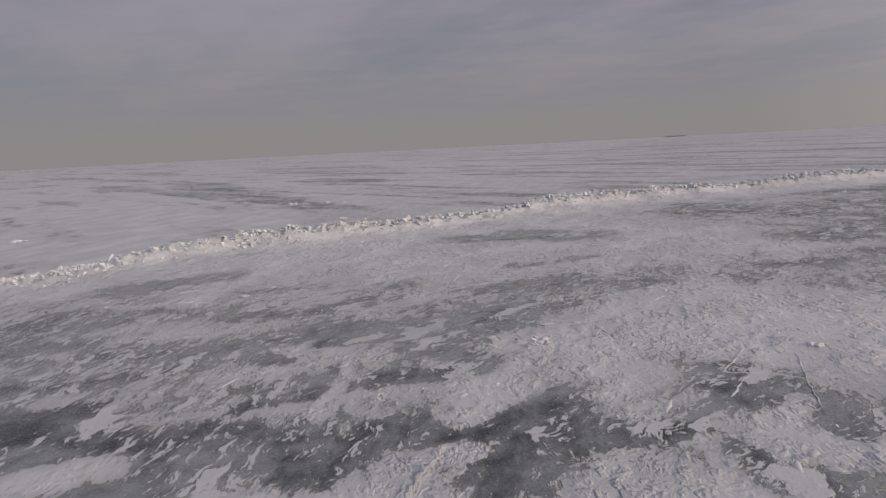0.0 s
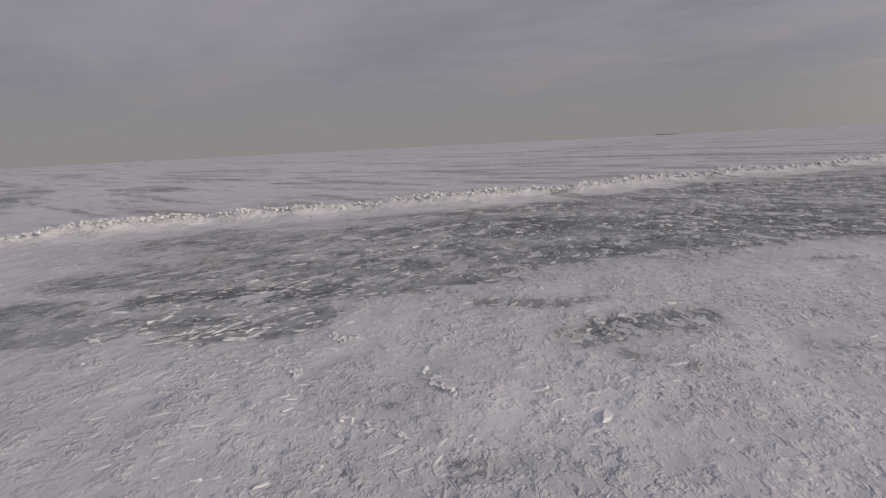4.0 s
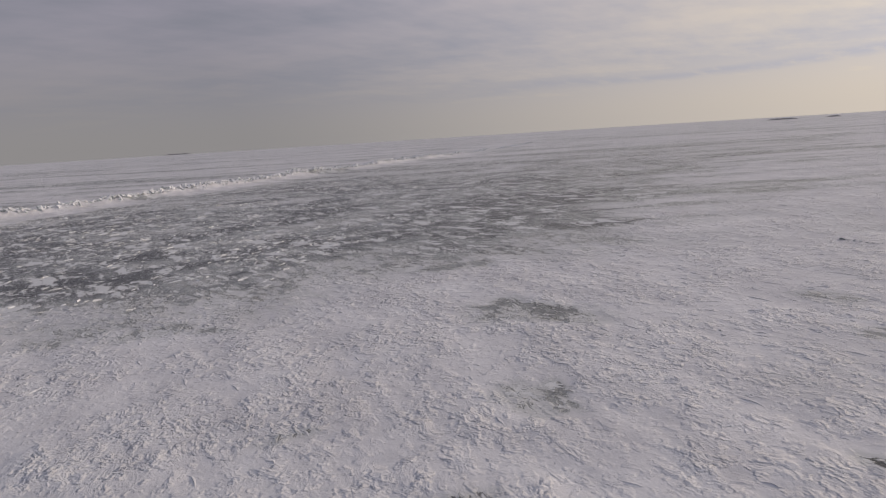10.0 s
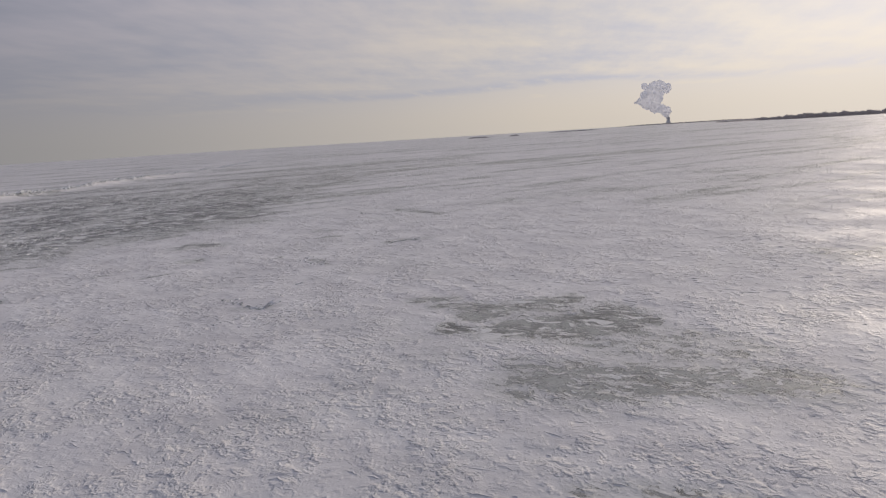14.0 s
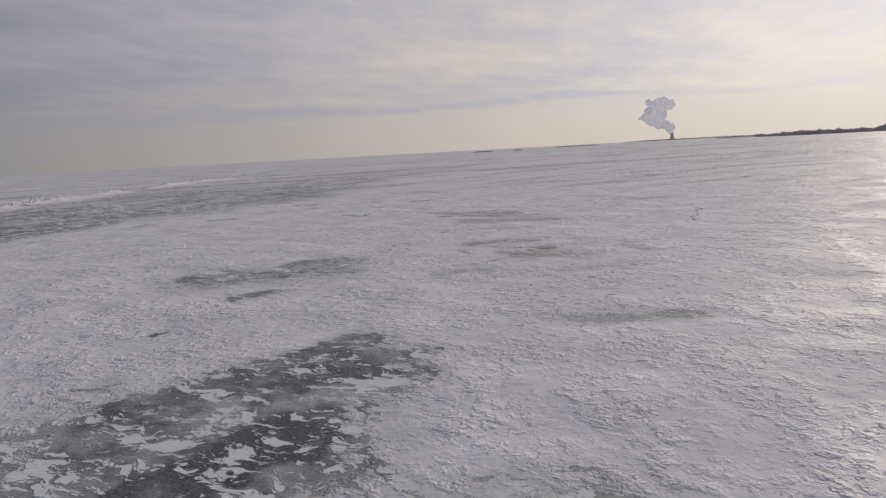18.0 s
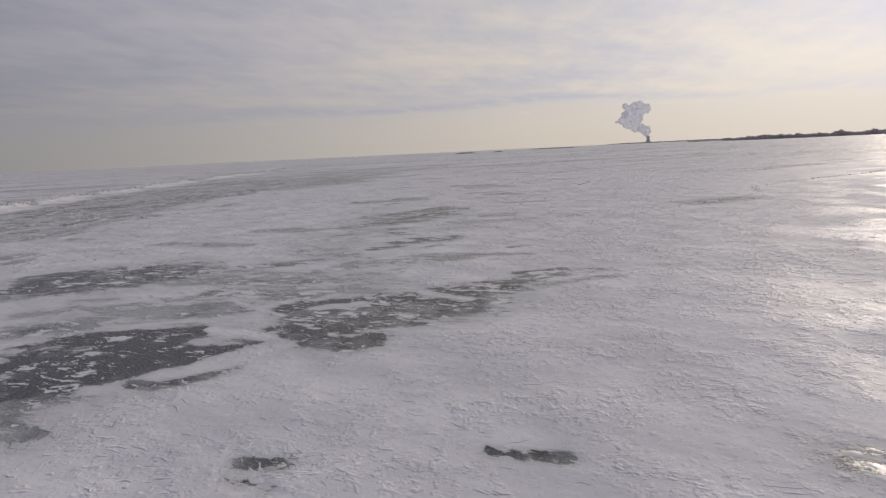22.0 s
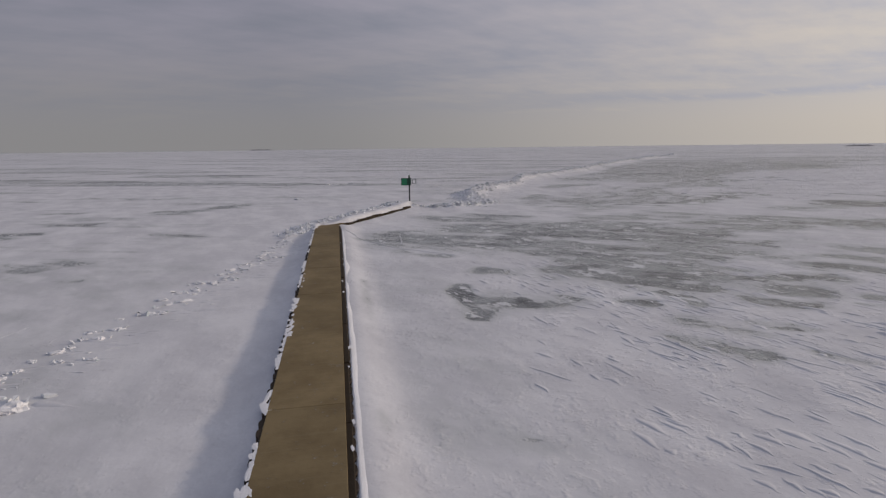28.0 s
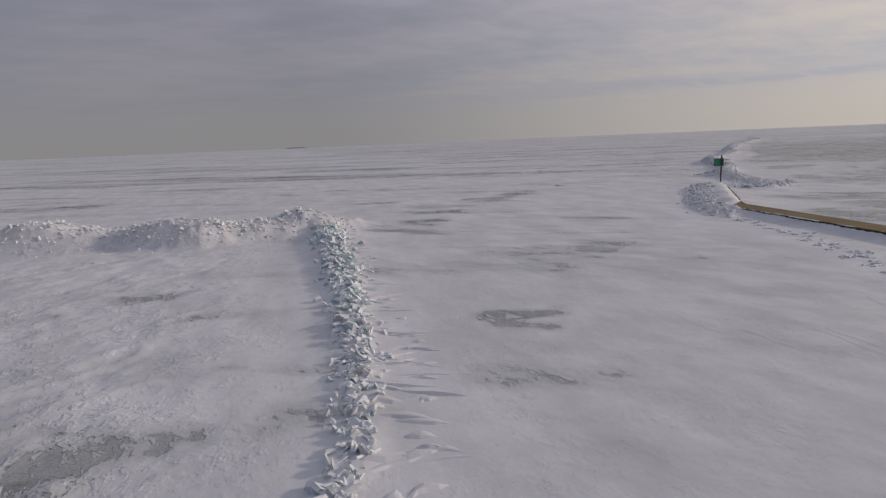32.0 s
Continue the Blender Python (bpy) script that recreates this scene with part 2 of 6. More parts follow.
    cloudy = k.noise(k.mapping(pos, (0, 0, 30), (0.6, 1.0, 1.0)), 0.9, 4.0, 0.6)
    clear = k.math("ADD", clear, spread(cloudy, 1.1))
    frozen = k.mix(k.step(clear, 0.05, 1.02), (0.356, 0.366, 0.366, 1), (0.060, 0.062, 0.066, 1))
    frozen = k.mix(k.math("MULTIPLY", k.step(grain, 0.58, 0.66), 0.40), frozen, (0.55, 0.56, 0.57, 1))

    # snow frozen on in ragged flakes and islands of many sizes, thick in places
    thick = spread(k.noise(pos, 0.45, 3.0, 0.6), 0.34)

    def flakes(scale, turn, stretch, level, shift):
        q = laid(turn, stretch, scale, 0.66, shift)
        return k.step(k.math("SUBTRACT", k.math("ADD", q, thick), k.math("MULTIPLY", smooth, 0.03)), level - 0.012, level + 0.012)
    fleck = k.math("MAXIMUM", flakes(0.85, 24, 0.36, 0.575, 3.0), flakes(2.6, 14, 0.30, 0.58, 11.0))
    fleck = k.math("MAXIMUM", fleck, flakes(6.0, 10, 0.36, 0.60, 17.0))
    frozen = k.mix(k.math("MULTIPLY", fleck, k.step(att["dark"], 0.1, 0.4, 0.55, 0.95)), frozen, (0.67, 0.67, 0.68, 1))
    k.link(k.mix(ice, snow, frozen), b.inputs["Base Color"])
    glaze = k.step(k.noise(pos, 0.16, 3.0), 0.42, 0.60)
    snow_rough = k.fmix(k.math("MULTIPLY", glaze, k.math("MINIMUM", att["crust"], 1.0)), 0.74, 0.56)
    wet = k.math("SUBTRACT", att["crust"], 1.0, clamp=True)
    snow_rough = k.fmix(k.math("MULTIPLY", wet, k.step(chip, 0.40, 0.60)), snow_rough, 0.20)
    ice_rough = k.fmix(k.step(grain, 0.35, 0.65), 0.22, 0.42)
    k.put(b.inputs["Roughness"], k.fmix(ice, snow_rough, k.math("MAXIMUM", ice_rough, k.math("MULTIPLY", fleck, 0.6))))
    b.inputs["IOR"].default_value = 1.31
    # relief: wind crust pitted and chipped at the size of a hand, with small lips; frost and snow islands on the ice
    pits = k.noise(k.mapping(warp, (0, 0, 14), (1.0, 0.5, 1.0), (4, 4, 0)), 2.4, 5.0, 0.66)
    pits = k.math("SUBTRACT", 1.0, k.math("ABSOLUTE", spread(pits, 3.2)))
    nicks = k.noise(k.mapping(warp, (0, 0, -4), (1.0, 0.55, 1.0), (8, 8, 0)), 7.0, 5.0, 0.70)
    fine = k.noise(k.mapping(pos, (0, 0, 10), (1.0, 0.5, 1.0)), 19.0, 3.0, 0.6)
    carve = k.math("ADD", k.math("MULTIPLY", pits, 0.14), k.math("MULTIPLY", nicks, 0.20))
    carve = k.math("ADD", carve, k.math("ADD", k.math("MULTIPLY", fine, 0.07), k.math("ADD", k.math("MULTIPLY", grain, 0.08), k.math("MULTIPLY", streak, 0.34))))
    edge = k.math("FRACT", k.math("MULTIPLY", k.noise(k.mapping(warp, (0, 0, 14), (1.0, 0.45, 1.0)), 1.7, 4.0, 0.62), 6.0))
    edge2 = k.math("FRACT", k.math("MULTIPLY", k.noise(k.mapping(warp, (0, 0, 24), (1.0, 0.5, 1.0), (5, 9, 0)), 3.6, 3.0, 0.6), 4.0))
    some = k.step(k.noise(pos, 1.7, 3.0, 0.6), 0.48, 0.60)
    some2 = k.step(k.noise(pos, 2.6, 2.0, 0.6, 0), 0.50, 0.62)
    carve = k.math("ADD", carve, k.math("ADD", k.math("MULTIPLY", k.math("MULTIPLY", edge, some), 0.46), k.math("MULTIPLY", k.math("MULTIPLY", edge2, some2), 0.36)))
    lip = k.math("MULTIPLY", k.math("SUBTRACT", 1.0, ice), 0.20)
    calm = k.step(k.noise(pos, 0.33, 3.0, 0.6), 0.38, 0.62, 0.30, 1.15)
    rel = k.math("ADD", k.math("MULTIPLY", carve, k.fmix(ice, k.math("MULTIPLY", calm, att["rough"]), 0.14)), lip)
    rel = k.math("ADD", rel, k.math("ADD", k.math("MULTIPLY", grain, k.fmix(smooth, 0.030, 0.012)), k.math("MULTIPLY", fleck, k.math("MULTIPLY", ice, 0.28))))
    bump(k, b, rel, 1.0, 0.13)
    return m


def deck_material():
    """Old tan deck concrete: broom lines across it, damp blotches, silt and frost."""
    m, k, b = material("tan_weathered_concrete")
    pos = k.n("ShaderNodeNewGeometry").outputs["Position"]
    rnd = k.n("ShaderNodeObjectInfo").outputs["Random"]
    blot = k.noise(pos, 0.5, 4.0, 0.65)
    fleck = k.noise(pos, 5.0, 4.0, 0.7)
    broom = k.noise(k.mapping(pos, (0, 0, -8), (0.22, 4.0, 1.0)), 1.6, 4.0, 0.6)
    grit = k.noise(pos, 34.0, 3.0, 0.6)
    c = k.mix(k.step(blot, 0.30, 0.70), (0.156, 0.112, 0.056, 1), (0.232, 0.173, 0.092, 1))
    c = k.mix(k.step(fleck, 0.56, 0.70, 0.0, 0.55), c, (0.085, 0.064, 0.034, 1))
    c = k.mix(k.step(broom, 0.55, 0.72, 0.0, 0.25), c, (0.235, 0.188, 0.112, 1))
    c = k.mix(k.step(k.math("ADD", fleck, k.math("MULTIPLY", grit, 0.25)), 0.76, 0.82, 0.0, 0.5), c, (0.42, 0.40, 0.37, 1))
    tone = k.math("ADD", 0.86, k.math("ADD", k.math("MULTIPLY", grit, 0.16), k.math("MULTIPLY", rnd, 0.16)))
    k.link(k.mix(1.0, c, tone, "MULTIPLY"), b.inputs["Base Color"])
    k.put(b.inputs["Roughness"], k.fmix(blot, 0.75, 0.92))
    b.inputs["Specular IOR Level"].default_value = 0.2
    bump(k, b, k.math("ADD", k.math("MULTIPLY", broom, 0.6), k.math("ADD", k.math("MULTIPLY", grit, 0.3), fleck)), 0.5, 0.02)
    return m


LAKE = lake_material()
RIDGE_ICE = ice_block_material("snowy_ridge_ice", (0.48, 0.53, 0.54), 0.72)
BLUE_ICE = ice_block_material("blue_green_rubble_ice", (0.34, 0.455, 0.47), 0.36)
CHUNK_ICE = ice_block_material("snow_caked_ice", (0.48, 0.52, 0.54), 0.46)
CRUST = ice_block_material("broken_snow_crust", (0.42, 0.44, 0.45), 0.62)
SNOW = plain("packed_snow", (0.76, 0.75, 0.77), 0.8, 0.06, 2.0, relief=0.5, dist=0.04)
CONCRETE = deck_material()
STEEL = plain("dark_rusted_sheet_piling", (0.050, 0.036, 0.026), 0.75, 0.35, 2.0, relief=0.5)
TIMBER = plain("dark_wet_timber", (0.032, 0.023, 0.015), 0.8, 0.35, 2.0, relief=0.5)
ROCK = plain("frosted_dark_stone", (0.075, 0.062, 0.052), 0.85, 0.4, 1.5, relief=0.6)
POST = plain("dark_painted_steel", (0.030, 0.033, 0.034), 0.5, 0.2, 4.0, metal=0.3)
GREEN = plain("green_daymark_paint", (0.012, 0.21, 0.095), 0.5, 0.12, 2.0, relief=0.1)
DARK_GREEN = plain("shaded_green_back_panel", (0.010, 0.060, 0.034), 0.6, 0.2, 2.0, relief=0.1)
GALV = plain("galvanised_steel", (0.30, 0.31, 0.32), 0.45, 0.2, 6.0, metal=0.7)
LENS = plain("green_lantern_lens", (0.02, 0.16, 0.09), 0.25, 0.1, 6.0)
# far things: base colours paled past their own tone, painting in the distance haze
HAZED_BARK = plain("bare_winter_twigs_hazed", (0.46, 0.42, 0.42), 0.9, 0.3, 0.05)
HAZED_SHORE = plain("snowy_shore_scrub_hazed", (0.55, 0.52, 0.52), 0.9, 0.35, 0.03)
HAZED_ROCK = plain("dark_far_shore_hazed", (0.16, 0.155, 0.17), 0.9, 0.2, 0.01)
HAZED_TOWER = plain("tower_concrete_hazed", (0.62, 0.61, 0.61), 0.9, 0.1, 0.02)
STEAM = plain("white_steam", (0.80, 0.82, 0.87), 1.0, 0.05, 0.02, relief=0.0)
steam_nodes = STEAM.node_tree
through_light = steam_nodes.nodes.new("ShaderNodeBsdfTranslucent")
through_light.inputs[0].default_value = (0.92, 0.93, 0.97, 1)
steam_mix = steam_nodes.nodes.new("ShaderNodeMixShader")
steam_mix.inputs[0].default_value = 0.72
steam_out = next(n for n in steam_nodes.nodes if n.type == "OUTPUT_MATERIAL")
steam_nodes.links.new(next(n for n in steam_nodes.nodes if n.type == "BSDF_PRINCIPLED").outputs[0], steam_mix.inputs[1])
steam_nodes.links.new(through_light.outputs[0], steam_mix.inputs[2])
steam_nodes.links.new(steam_mix.outputs[0], steam_out.inputs[0])


# ---- mesh helpers ----
def part(name, bm, mat, parent=None, label=""):
    me = bpy.data.meshes.new(name)
    bm.to_mesh(me)
    bm.free()
    me.materials.append(mat)
    ob = new(name, me)
    ob.parent = parent
    return tagged(ob, label)


def thing(name, label, category, group="", kind="", at=(0, 0, 0), rz=0.0):
    ob = tagged(new(name), label, category, group, kind)
    ob.matrix_world = pose(*at, 0, 0, rz)
    return ob


def box(bm, size, m=Matrix(), bevel=0.0):
    r = bmesh.ops.create_cube(bm, size=1.0, matrix=m @ Matrix.Diagonal((*size, 1)))
    if bevel:
        edges = {e for v in r["verts"] for e in v.link_edges}
        bmesh.ops.bevel(bm, geom=list(edges), offset=bevel, segments=1, affect="EDGES")
    return bm


def rod(bm, r, length, m=Matrix(), seg=10, r2=None):
    bmesh.ops.create_cone(bm, cap_ends=True, segments=seg, radius1=r, radius2=r if r2 is None else r2, depth=length, matrix=m)
    return bm


def polyline(points):
    """Length-wise table of a bent line: returns a function from 0..1 to place and heading."""
    p = np.array(points, float)
    seg = np.hypot(*np.diff(p, axis=0).T)
    cum = np.concatenate([[0], np.cumsum(seg)])

    def at(u):
        s = u * cum[-1]
        i = min(int(np.searchsorted(cum, s, side="right")) - 1, len(seg) - 1)
        f = (s - cum[i]) / seg[i]
        d = (p[i + 1] - p[i]) / seg[i]
        return p[i] + (p[i + 1] - p[i]) * f, d
    return at, cum[-1]


def line_distance(X, Y, points):
    """Distance to a bent line, signed side (+ on its right hand) and how far along it the foot lies."""
    best = np.full(X.shape, 1e9)
    side = np.zeros(X.shape)
    along = np.zeros(X.shape)
    run = 0.0
    for (x0, y0), (x1, y1) in zip(points, points[1:]):
        L = math.hypot(x1 - x0, y1 - y0)
        dx, dy = (x1 - x0) / L, (y1 - y0) / L
        s = np.clip((X - x0) * dx + (Y - y0) * dy, 0, L)
        ex, ey = X - x0 - s * dx, Y - y0 - s * dy
        d = np.hypot(ex, ey)
        near = d < best
        best = np.where(near, d, best)
        side = np.where(near, np.sign(ex * dy - ey * dx), side)
        along = np.where(near, run + s, along)
        run += L
    return best, side, along


# ---- plan ----
RIDGE = [(-43.0, 16.0), (-38, 19.5), (-36.8, 24), (-35.2, 29.5), (-32.5, 34), (-28.5, 37.6), (-24.5, 41.3), (-20, 46.3), (-15.5, 53.5), (-10.5, 61.5), (-4.6, 68.5),
         (6.4, 77.5), (18.4, 86.5), (31.4, 100.5), (44, 116), (58, 128.5), (66, 136.5), (74, 146.5), (86, 157.5), (101, 170.5), (120, 187), (139, 204), (160, 222), (200, 258), (262, 330)]
BLUE_RIDGE = [(-99.5, -31.9), (-97.4, -26.4), (-96.4, -18.9), (-95.8, -6.9), (-95.4, 7.1)]
BANK = [(-94.2, 10.6), (-99.2, 9.1), (-105.2, 7.6), (-111.2, 10.6), (-120.2, 11.6), (-142.2, 15.1)]
PIER_A, PIER_B = (-71.5, -76.9), (-60.3, 1.1)       # centre line of the long pier
ARM_A, ARM_B = (-59.8, 1.7), (-49.0, 15.4)
RUBBLE = [(-63.5, -1.1), (-62.4, 2.7), (-58.2, 8.5), (-53.2, 14.3), (-49.8, 18.3)]
MARK_RUBBLE = [(-48.0, 16.5), (-44.7, 15.3), (-40.7, 15.7), (-36.2, 17.6)]
CHUNK_LINE = [(-79.5, -33.0), (-74.5, -28.0), (-71.5, -22.0), (-68.5, -15.0), (-66.0, -9.0), (-63.6, -1.6)]
PIER_TOP, PIER_W = 0.50, 2.15

# edge of the open slush ice, on the lake side of which the snow is thin
SNOWLINE = [(-14, 44), (4, 40), (16, 36), (25, 37), (33, 45), (46, 56), (56, 64), (66, 68), (78, 66), (89, 66), (100, 73), (125, 91), (150, 104), (190, 120)]
# wet-looking glazed crust: place and radius
GLAZED = [(74, 0.6, 3.0), (67, 1.5, 3.6), (77.3, 3.3, 2.0), (57.1, -5.7, 3.0), (60.5, -8.5, 2.5), (44.4, -18.9, 2.6), (41.3, -20.6, 3.0), (24, -33.5, 2.2), (29.8, -33.4, 2.6), (21.3, -35.1, 2.0)]
strokes = []


def bare(x0, y0, x1, y1, w, strength, dark):
    """A stroke of wind-swept ice on the lake; some narrow dark ones paint shade by upturned crust."""
    strokes.append((x0, y0, x1, y1, w, strength, dark))


bare(-14.4, 6.9, -8.2, 9.4, 1.31, 0.9, 0.35)
bare(-7.6, 8.9, -5.6, 11.8, 1.01, 0.95, 0.5)
bare(-3.9, 10.1, -1.7, 13.0, 0.91, 0.9, 0.55)
bare(-1.9, 15.6, 0.3, 17.5, 0.79, 0.85, 0.3)
bare(0.8, 18.5, 3.6, 18.2, 0.95, 0.9, 0.3)
bare(1.7, 13.0, 3.9, 12.4, 0.84, 0.85, 0.35)
bare(-15.7, 15.0, -12.2, 15.1, 0.57, 0.8, 0.25)
bare(-23.5, 12.0, -19.3, 12.6, 0.57, 0.7, 0.3)
bare(-19.9, 10.0, -15.5, 13.4, 0.66, 0.75, 0.5)
bare(-1.1, 18.0, 4.0, 20.4, 1.39, 0.35, 0.3)
bare(-17.9, 8.9, -11.7, 9.3, 1.10, 1, 0.55)
bare(-12.5, 10.0, -7.9, 10.2, 0.96, 0.9, 0.5)
bare(-11.5, 11.7, -8.7, 13.7, 0.64, 0.7, 0.7)
bare(-9.0, 13.6, -6.7, 15.3, 0.68, 0.9, 0.5)
bare(-4.4, 11.6, -1.9, 15.6, 0.89, 0.9, 0.5)
bare(-1.2, 12.6, 0.6, 13.7, 0.83, 0.8, 0.6)
bare(-10.2, 19.0, -7.4, 22.0, 1.12, 1, 0.15)
bare(-12.2, 17.1, -6.8, 19.5, 0.79, 0.9, 0.2)
bare(-15.8, 15.6, -13.8, 17.2, 0.71, 0.8, 0.3)
bare(-29.2, 21.1, -25.5, 24.9, 1.50, 0.8, 0.2)
bare(-15.0, 39.9, -9.6, 43.9, 1.82, 0.8, 0.15)
bare(1.1, 16.8, 3.4, 18.5, 0.81, 0.9, 0.4)
bare(3.8, 17.0, 5.0, 16.3, 0.93, 1, 0.5)
bare(1.9, 13.3, 3.4, 12.4, 0.63, 0.8, 0.5)
bare(-15.3, 20.6, -13.8, 22.4, 0.77, 0.8, 0.5)
bare(-25.8, 13.3, -23.7, 14.6, 0.76, 0.6, 0.4)
bare(-0.1, 22.1, 1.3, 23.6, 0.31, 0.5, 0.3)
bare(-14.1, 7.5, -11.9, 7.7, 0.47, 0.9, 0.55)
bare(-8.3, 31.6, -4.8, 34.7, 0.87, 0.5, 0.2)
bare(4.1, 15.9, 5.5, 17.6, 0.94, 1, 0.35)
bare(0.5, 15.0, 2.6, 17.1, 0.61, 0.8, 0.3)
bare(10.3, 23.5, 12.5, 21.9, 0.68, 0.55, 0.2)
bare(-3.3, 26.7, -1.2, 27.7, 0.68, 0.6, 0.3)
bare(8.5, 28.1, 10.4, 27.8, 0.67, 0.5, 0.3)
bare(10.0, 21.8, 11.7, 23.8, 0.66, 0.6, 0.4)
bare(2.6, 19.3, 3.8, 20.1, 0.51, 0.9, 0.7)
bare(8.0, 27.3, 10.4, 29.3, 0.74, 0.7, 0.3)
bare(11.7, 33.6, 13.4, 35.0, 0.45, 0.6, 0.5)
bare(11.7, 20.5, 12.7, 21.1, 0.33, 0.4, 0.3)
bare(20.5, 26.7, 24.1, 29.9, 0.37, 0.3, 0.2)
bare(-8.0, 41.1, -5.4, 43.6, 1.46, 0.8, 0.2)
bare(7.1, 28.6, 11.1, 31.0, 1.07, 0.7, 0.15)
bare(12.1, 32.6, 16.0, 34.0, 0.46, 0.6, 0.3)
bare(10.4, 36.7, 20.2, 36.1, 1.07, 0.5, 0.3)
bare(18.2, 35.8, 21.4, 39.8, 1.39, 0.9, 0.15)
bare(24.0, 37.3, 27.6, 41.2, 1.34, 1, 0.4)
bare(39.5, 41.8, 43.5, 44.9, 1.27, 0.6, 0.5)
bare(38.1, 31.9, 39.2, 32.8, 0.39, 0.4, 0.5)
bare(38.0, 45.3, 39.4, 46.5, 0.60, 0.5, 0.4)
bare(39.7, 42.3, 43.8, 45.2, 0.85, 0.7, 0.6)
bare(41.0, 39.9, 43.3, 39.2, 0.62, 0.4, 0.3)
bare(47.0, 42.5, 49.4, 42.6, 0.58, 0.4, 0.4)
bare(37.7, 32.2, 39.3, 32.7, 0.25, 0.5, 0.7)
bare(34.0, 33.6, 35.1, 34.3, 0.35, 0.35, 0.4)
bare(68.8, 54.9, 70.6, 54.2, 0.46, 0.85, 0.8)
bare(61.7, 59.6, 63.2, 60.4, 0.91, 0.6, 0.5)
bare(49.5, 56.8, 51.2, 57.4, 0.58, 0.5, 0.5)
bare(73.4, 65.6, 75.0, 65.4, 0.73, 0.5, 0.5)
bare(75.8, 64.3, 76.4, 63.8, 0.42, 0.4, 0.5)
bare(67.1, 66.3, 68.1, 66.6, 0.73, 0.4, 0.6)
bare(8.5, 43.5, 17.5, 48.5, 2.6, 0.72, 0.60)
bare(17.0, 41.8, 25.5, 45.0, 2.3, 0.85, 0.70)
bare(19.5, 38.0, 26.5, 39.3, 1.3, 0.85, 0.55)
bare(18.0, 50.5, 28.0, 51.5, 2.2, 0.78, 0.62)
bare(27.0, 45.5, 34.0, 50.5, 2.0, 0.66, 0.55)
bare(34.5, 45.2, 37.6, 44.9, 0.8, 0.60, 0.55)
bare(-15.2, 39.7, -6.0, 43.1, 0.90, 0.80, 0.50)
bare(2.7, 19.3, 3.9, 19.9, 0.45, 0.95, 0.80)
bare(4.2, 18.4, 4.1, 19.0, 0.30, 0.80, 0.70)
bare(2.9, 21.5, 4.2, 22.4, 0.35, 0.90, 0.75)
bare(5.0, 20.9, 5.5, 21.4, 0.20, 0.80, 0.70)
bare(8.1, 27.2, 9.5, 28.9, 0.55, 0.80, 0.50)
bare(2.3, 29.7, 4.4, 31.6, 0.60, 0.60, 0.40)
bare(10.5, 21.6, 11.7, 23.1, 0.60, 0.95, 0.70)
bare(12.2, 22.6, 12.1, 24.3, 0.30, 0.85, 0.60)
bare(11.1, 20.3, 12.5, 21.0, 0.60, 0.65, 0.45)
bare(6.0, 33.4, 8.2, 35.9, 0.80, 0.75, 0.60)
bare(-3.7, 25.1, -2.0, 27.8, 0.40, 0.60, 0.50)
bare(-8.3, 25.5, -7.6, 26.5, 0.50, 0.70, 0.50)
bare(3.2, 23.7, 3.8, 25.0, 0.25, 0.75, 0.60)
bare(-1.4, 28.9, -0.9, 32.0, 0.50, 0.55, 0.40)
bare(-2.7, 22.7, -1.3, 24.0, 0.30, 0.70, 0.55)
bare(9.8, 24.8, 10.6, 26.3, 0.35, 0.70, 0.50)
bare(70.3, 66.7, 72.1, 67.7, 0.98, 0.5, 0.4)
bare(68.8, 55.7, 69.4, 55.1, 0.16, 0.5, 0.8)
bare(86.4, 67.6, 88.7, 67.2, 0.80, 0.7, 0.5)
bare(86.9, 60.7, 87.9, 58.4, 0.57, 0.7, 0.6)
bare(84.0, 53.7, 83.9, 53.1, 0.16, 0.75, 0.7)
bare(82.8, 52.9, 83.2, 52.2, 0.30, 0.5, 0.5)
bare(69.1, 55.3, 69.8, 54.9, 0.19, 0.7, 0.8)
bare(92.6, 79.9, 98.3, 77.6, 1.56, 0.8, 0.5)
bare(97.1, 88.5, 99.6, 86.5, 1.32, 0.7, 0.4)
bare(74.1, 65.2, 75.4, 65.4, 0.44, 0.4, 0.5)
bare(69.5, 54.3, 71.2, 53.4, 0.44, 0.8, 0.9)
bare(86.3, 60.0, 87.8, 58.6, 1.03, 0.55, 0.6)
bare(82.7, 53.8, 83.5, 52.2, 0.50, 0.4, 0.6)
# some narrow dark strokes from here paint the shade and cracks at upturned slabs
bare(78.7, 50.7, 80.5, 50.3, 0.16, 0.5, 0.9)
bare(76.7, 54.5, 77.8, 54.4, 0.21, 0.4, 0.8)
bare(96.8, 54.9, 97.2, 53.7, 0.64, 0.4, 0.5)
bare(94.3, 51.6, 95.3, 50.6, 0.51, 0.5, 0.6)
bare(88.2, 43.9, 87.6, 42.6, 0.13, 0.5, 0.8)
bare(87.1, 47.8, 87.2, 47.5, 0.13, 0.6, 0.9)
bare(110.5, 58.0, 111.0, 56.6, 0.60, 0.5, 0.6)
bare(83.6, 30.7, 84.7, 29.4, 0.51, 0.6, 0.6)
bare(81.6, 26.9, 82.1, 25.9, 0.60, 0.7, 0.7)
bare(83.9, 26.7, 83.5, 26.2, 0.21, 0.7, 0.7)
bare(69.4, 54.3, 71.1, 52.9, 0.51, 0.6, 0.7)
bare(85.9, 59.2, 87.9, 58.1, 1.02, 0.5, 0.5)
bare(78.3, 37.9, 79.5, 36.7, 0.33, 0.45, 0.9)
bare(87.8, 44.4, 87.2, 41.7, 0.29, 0.45, 0.9)
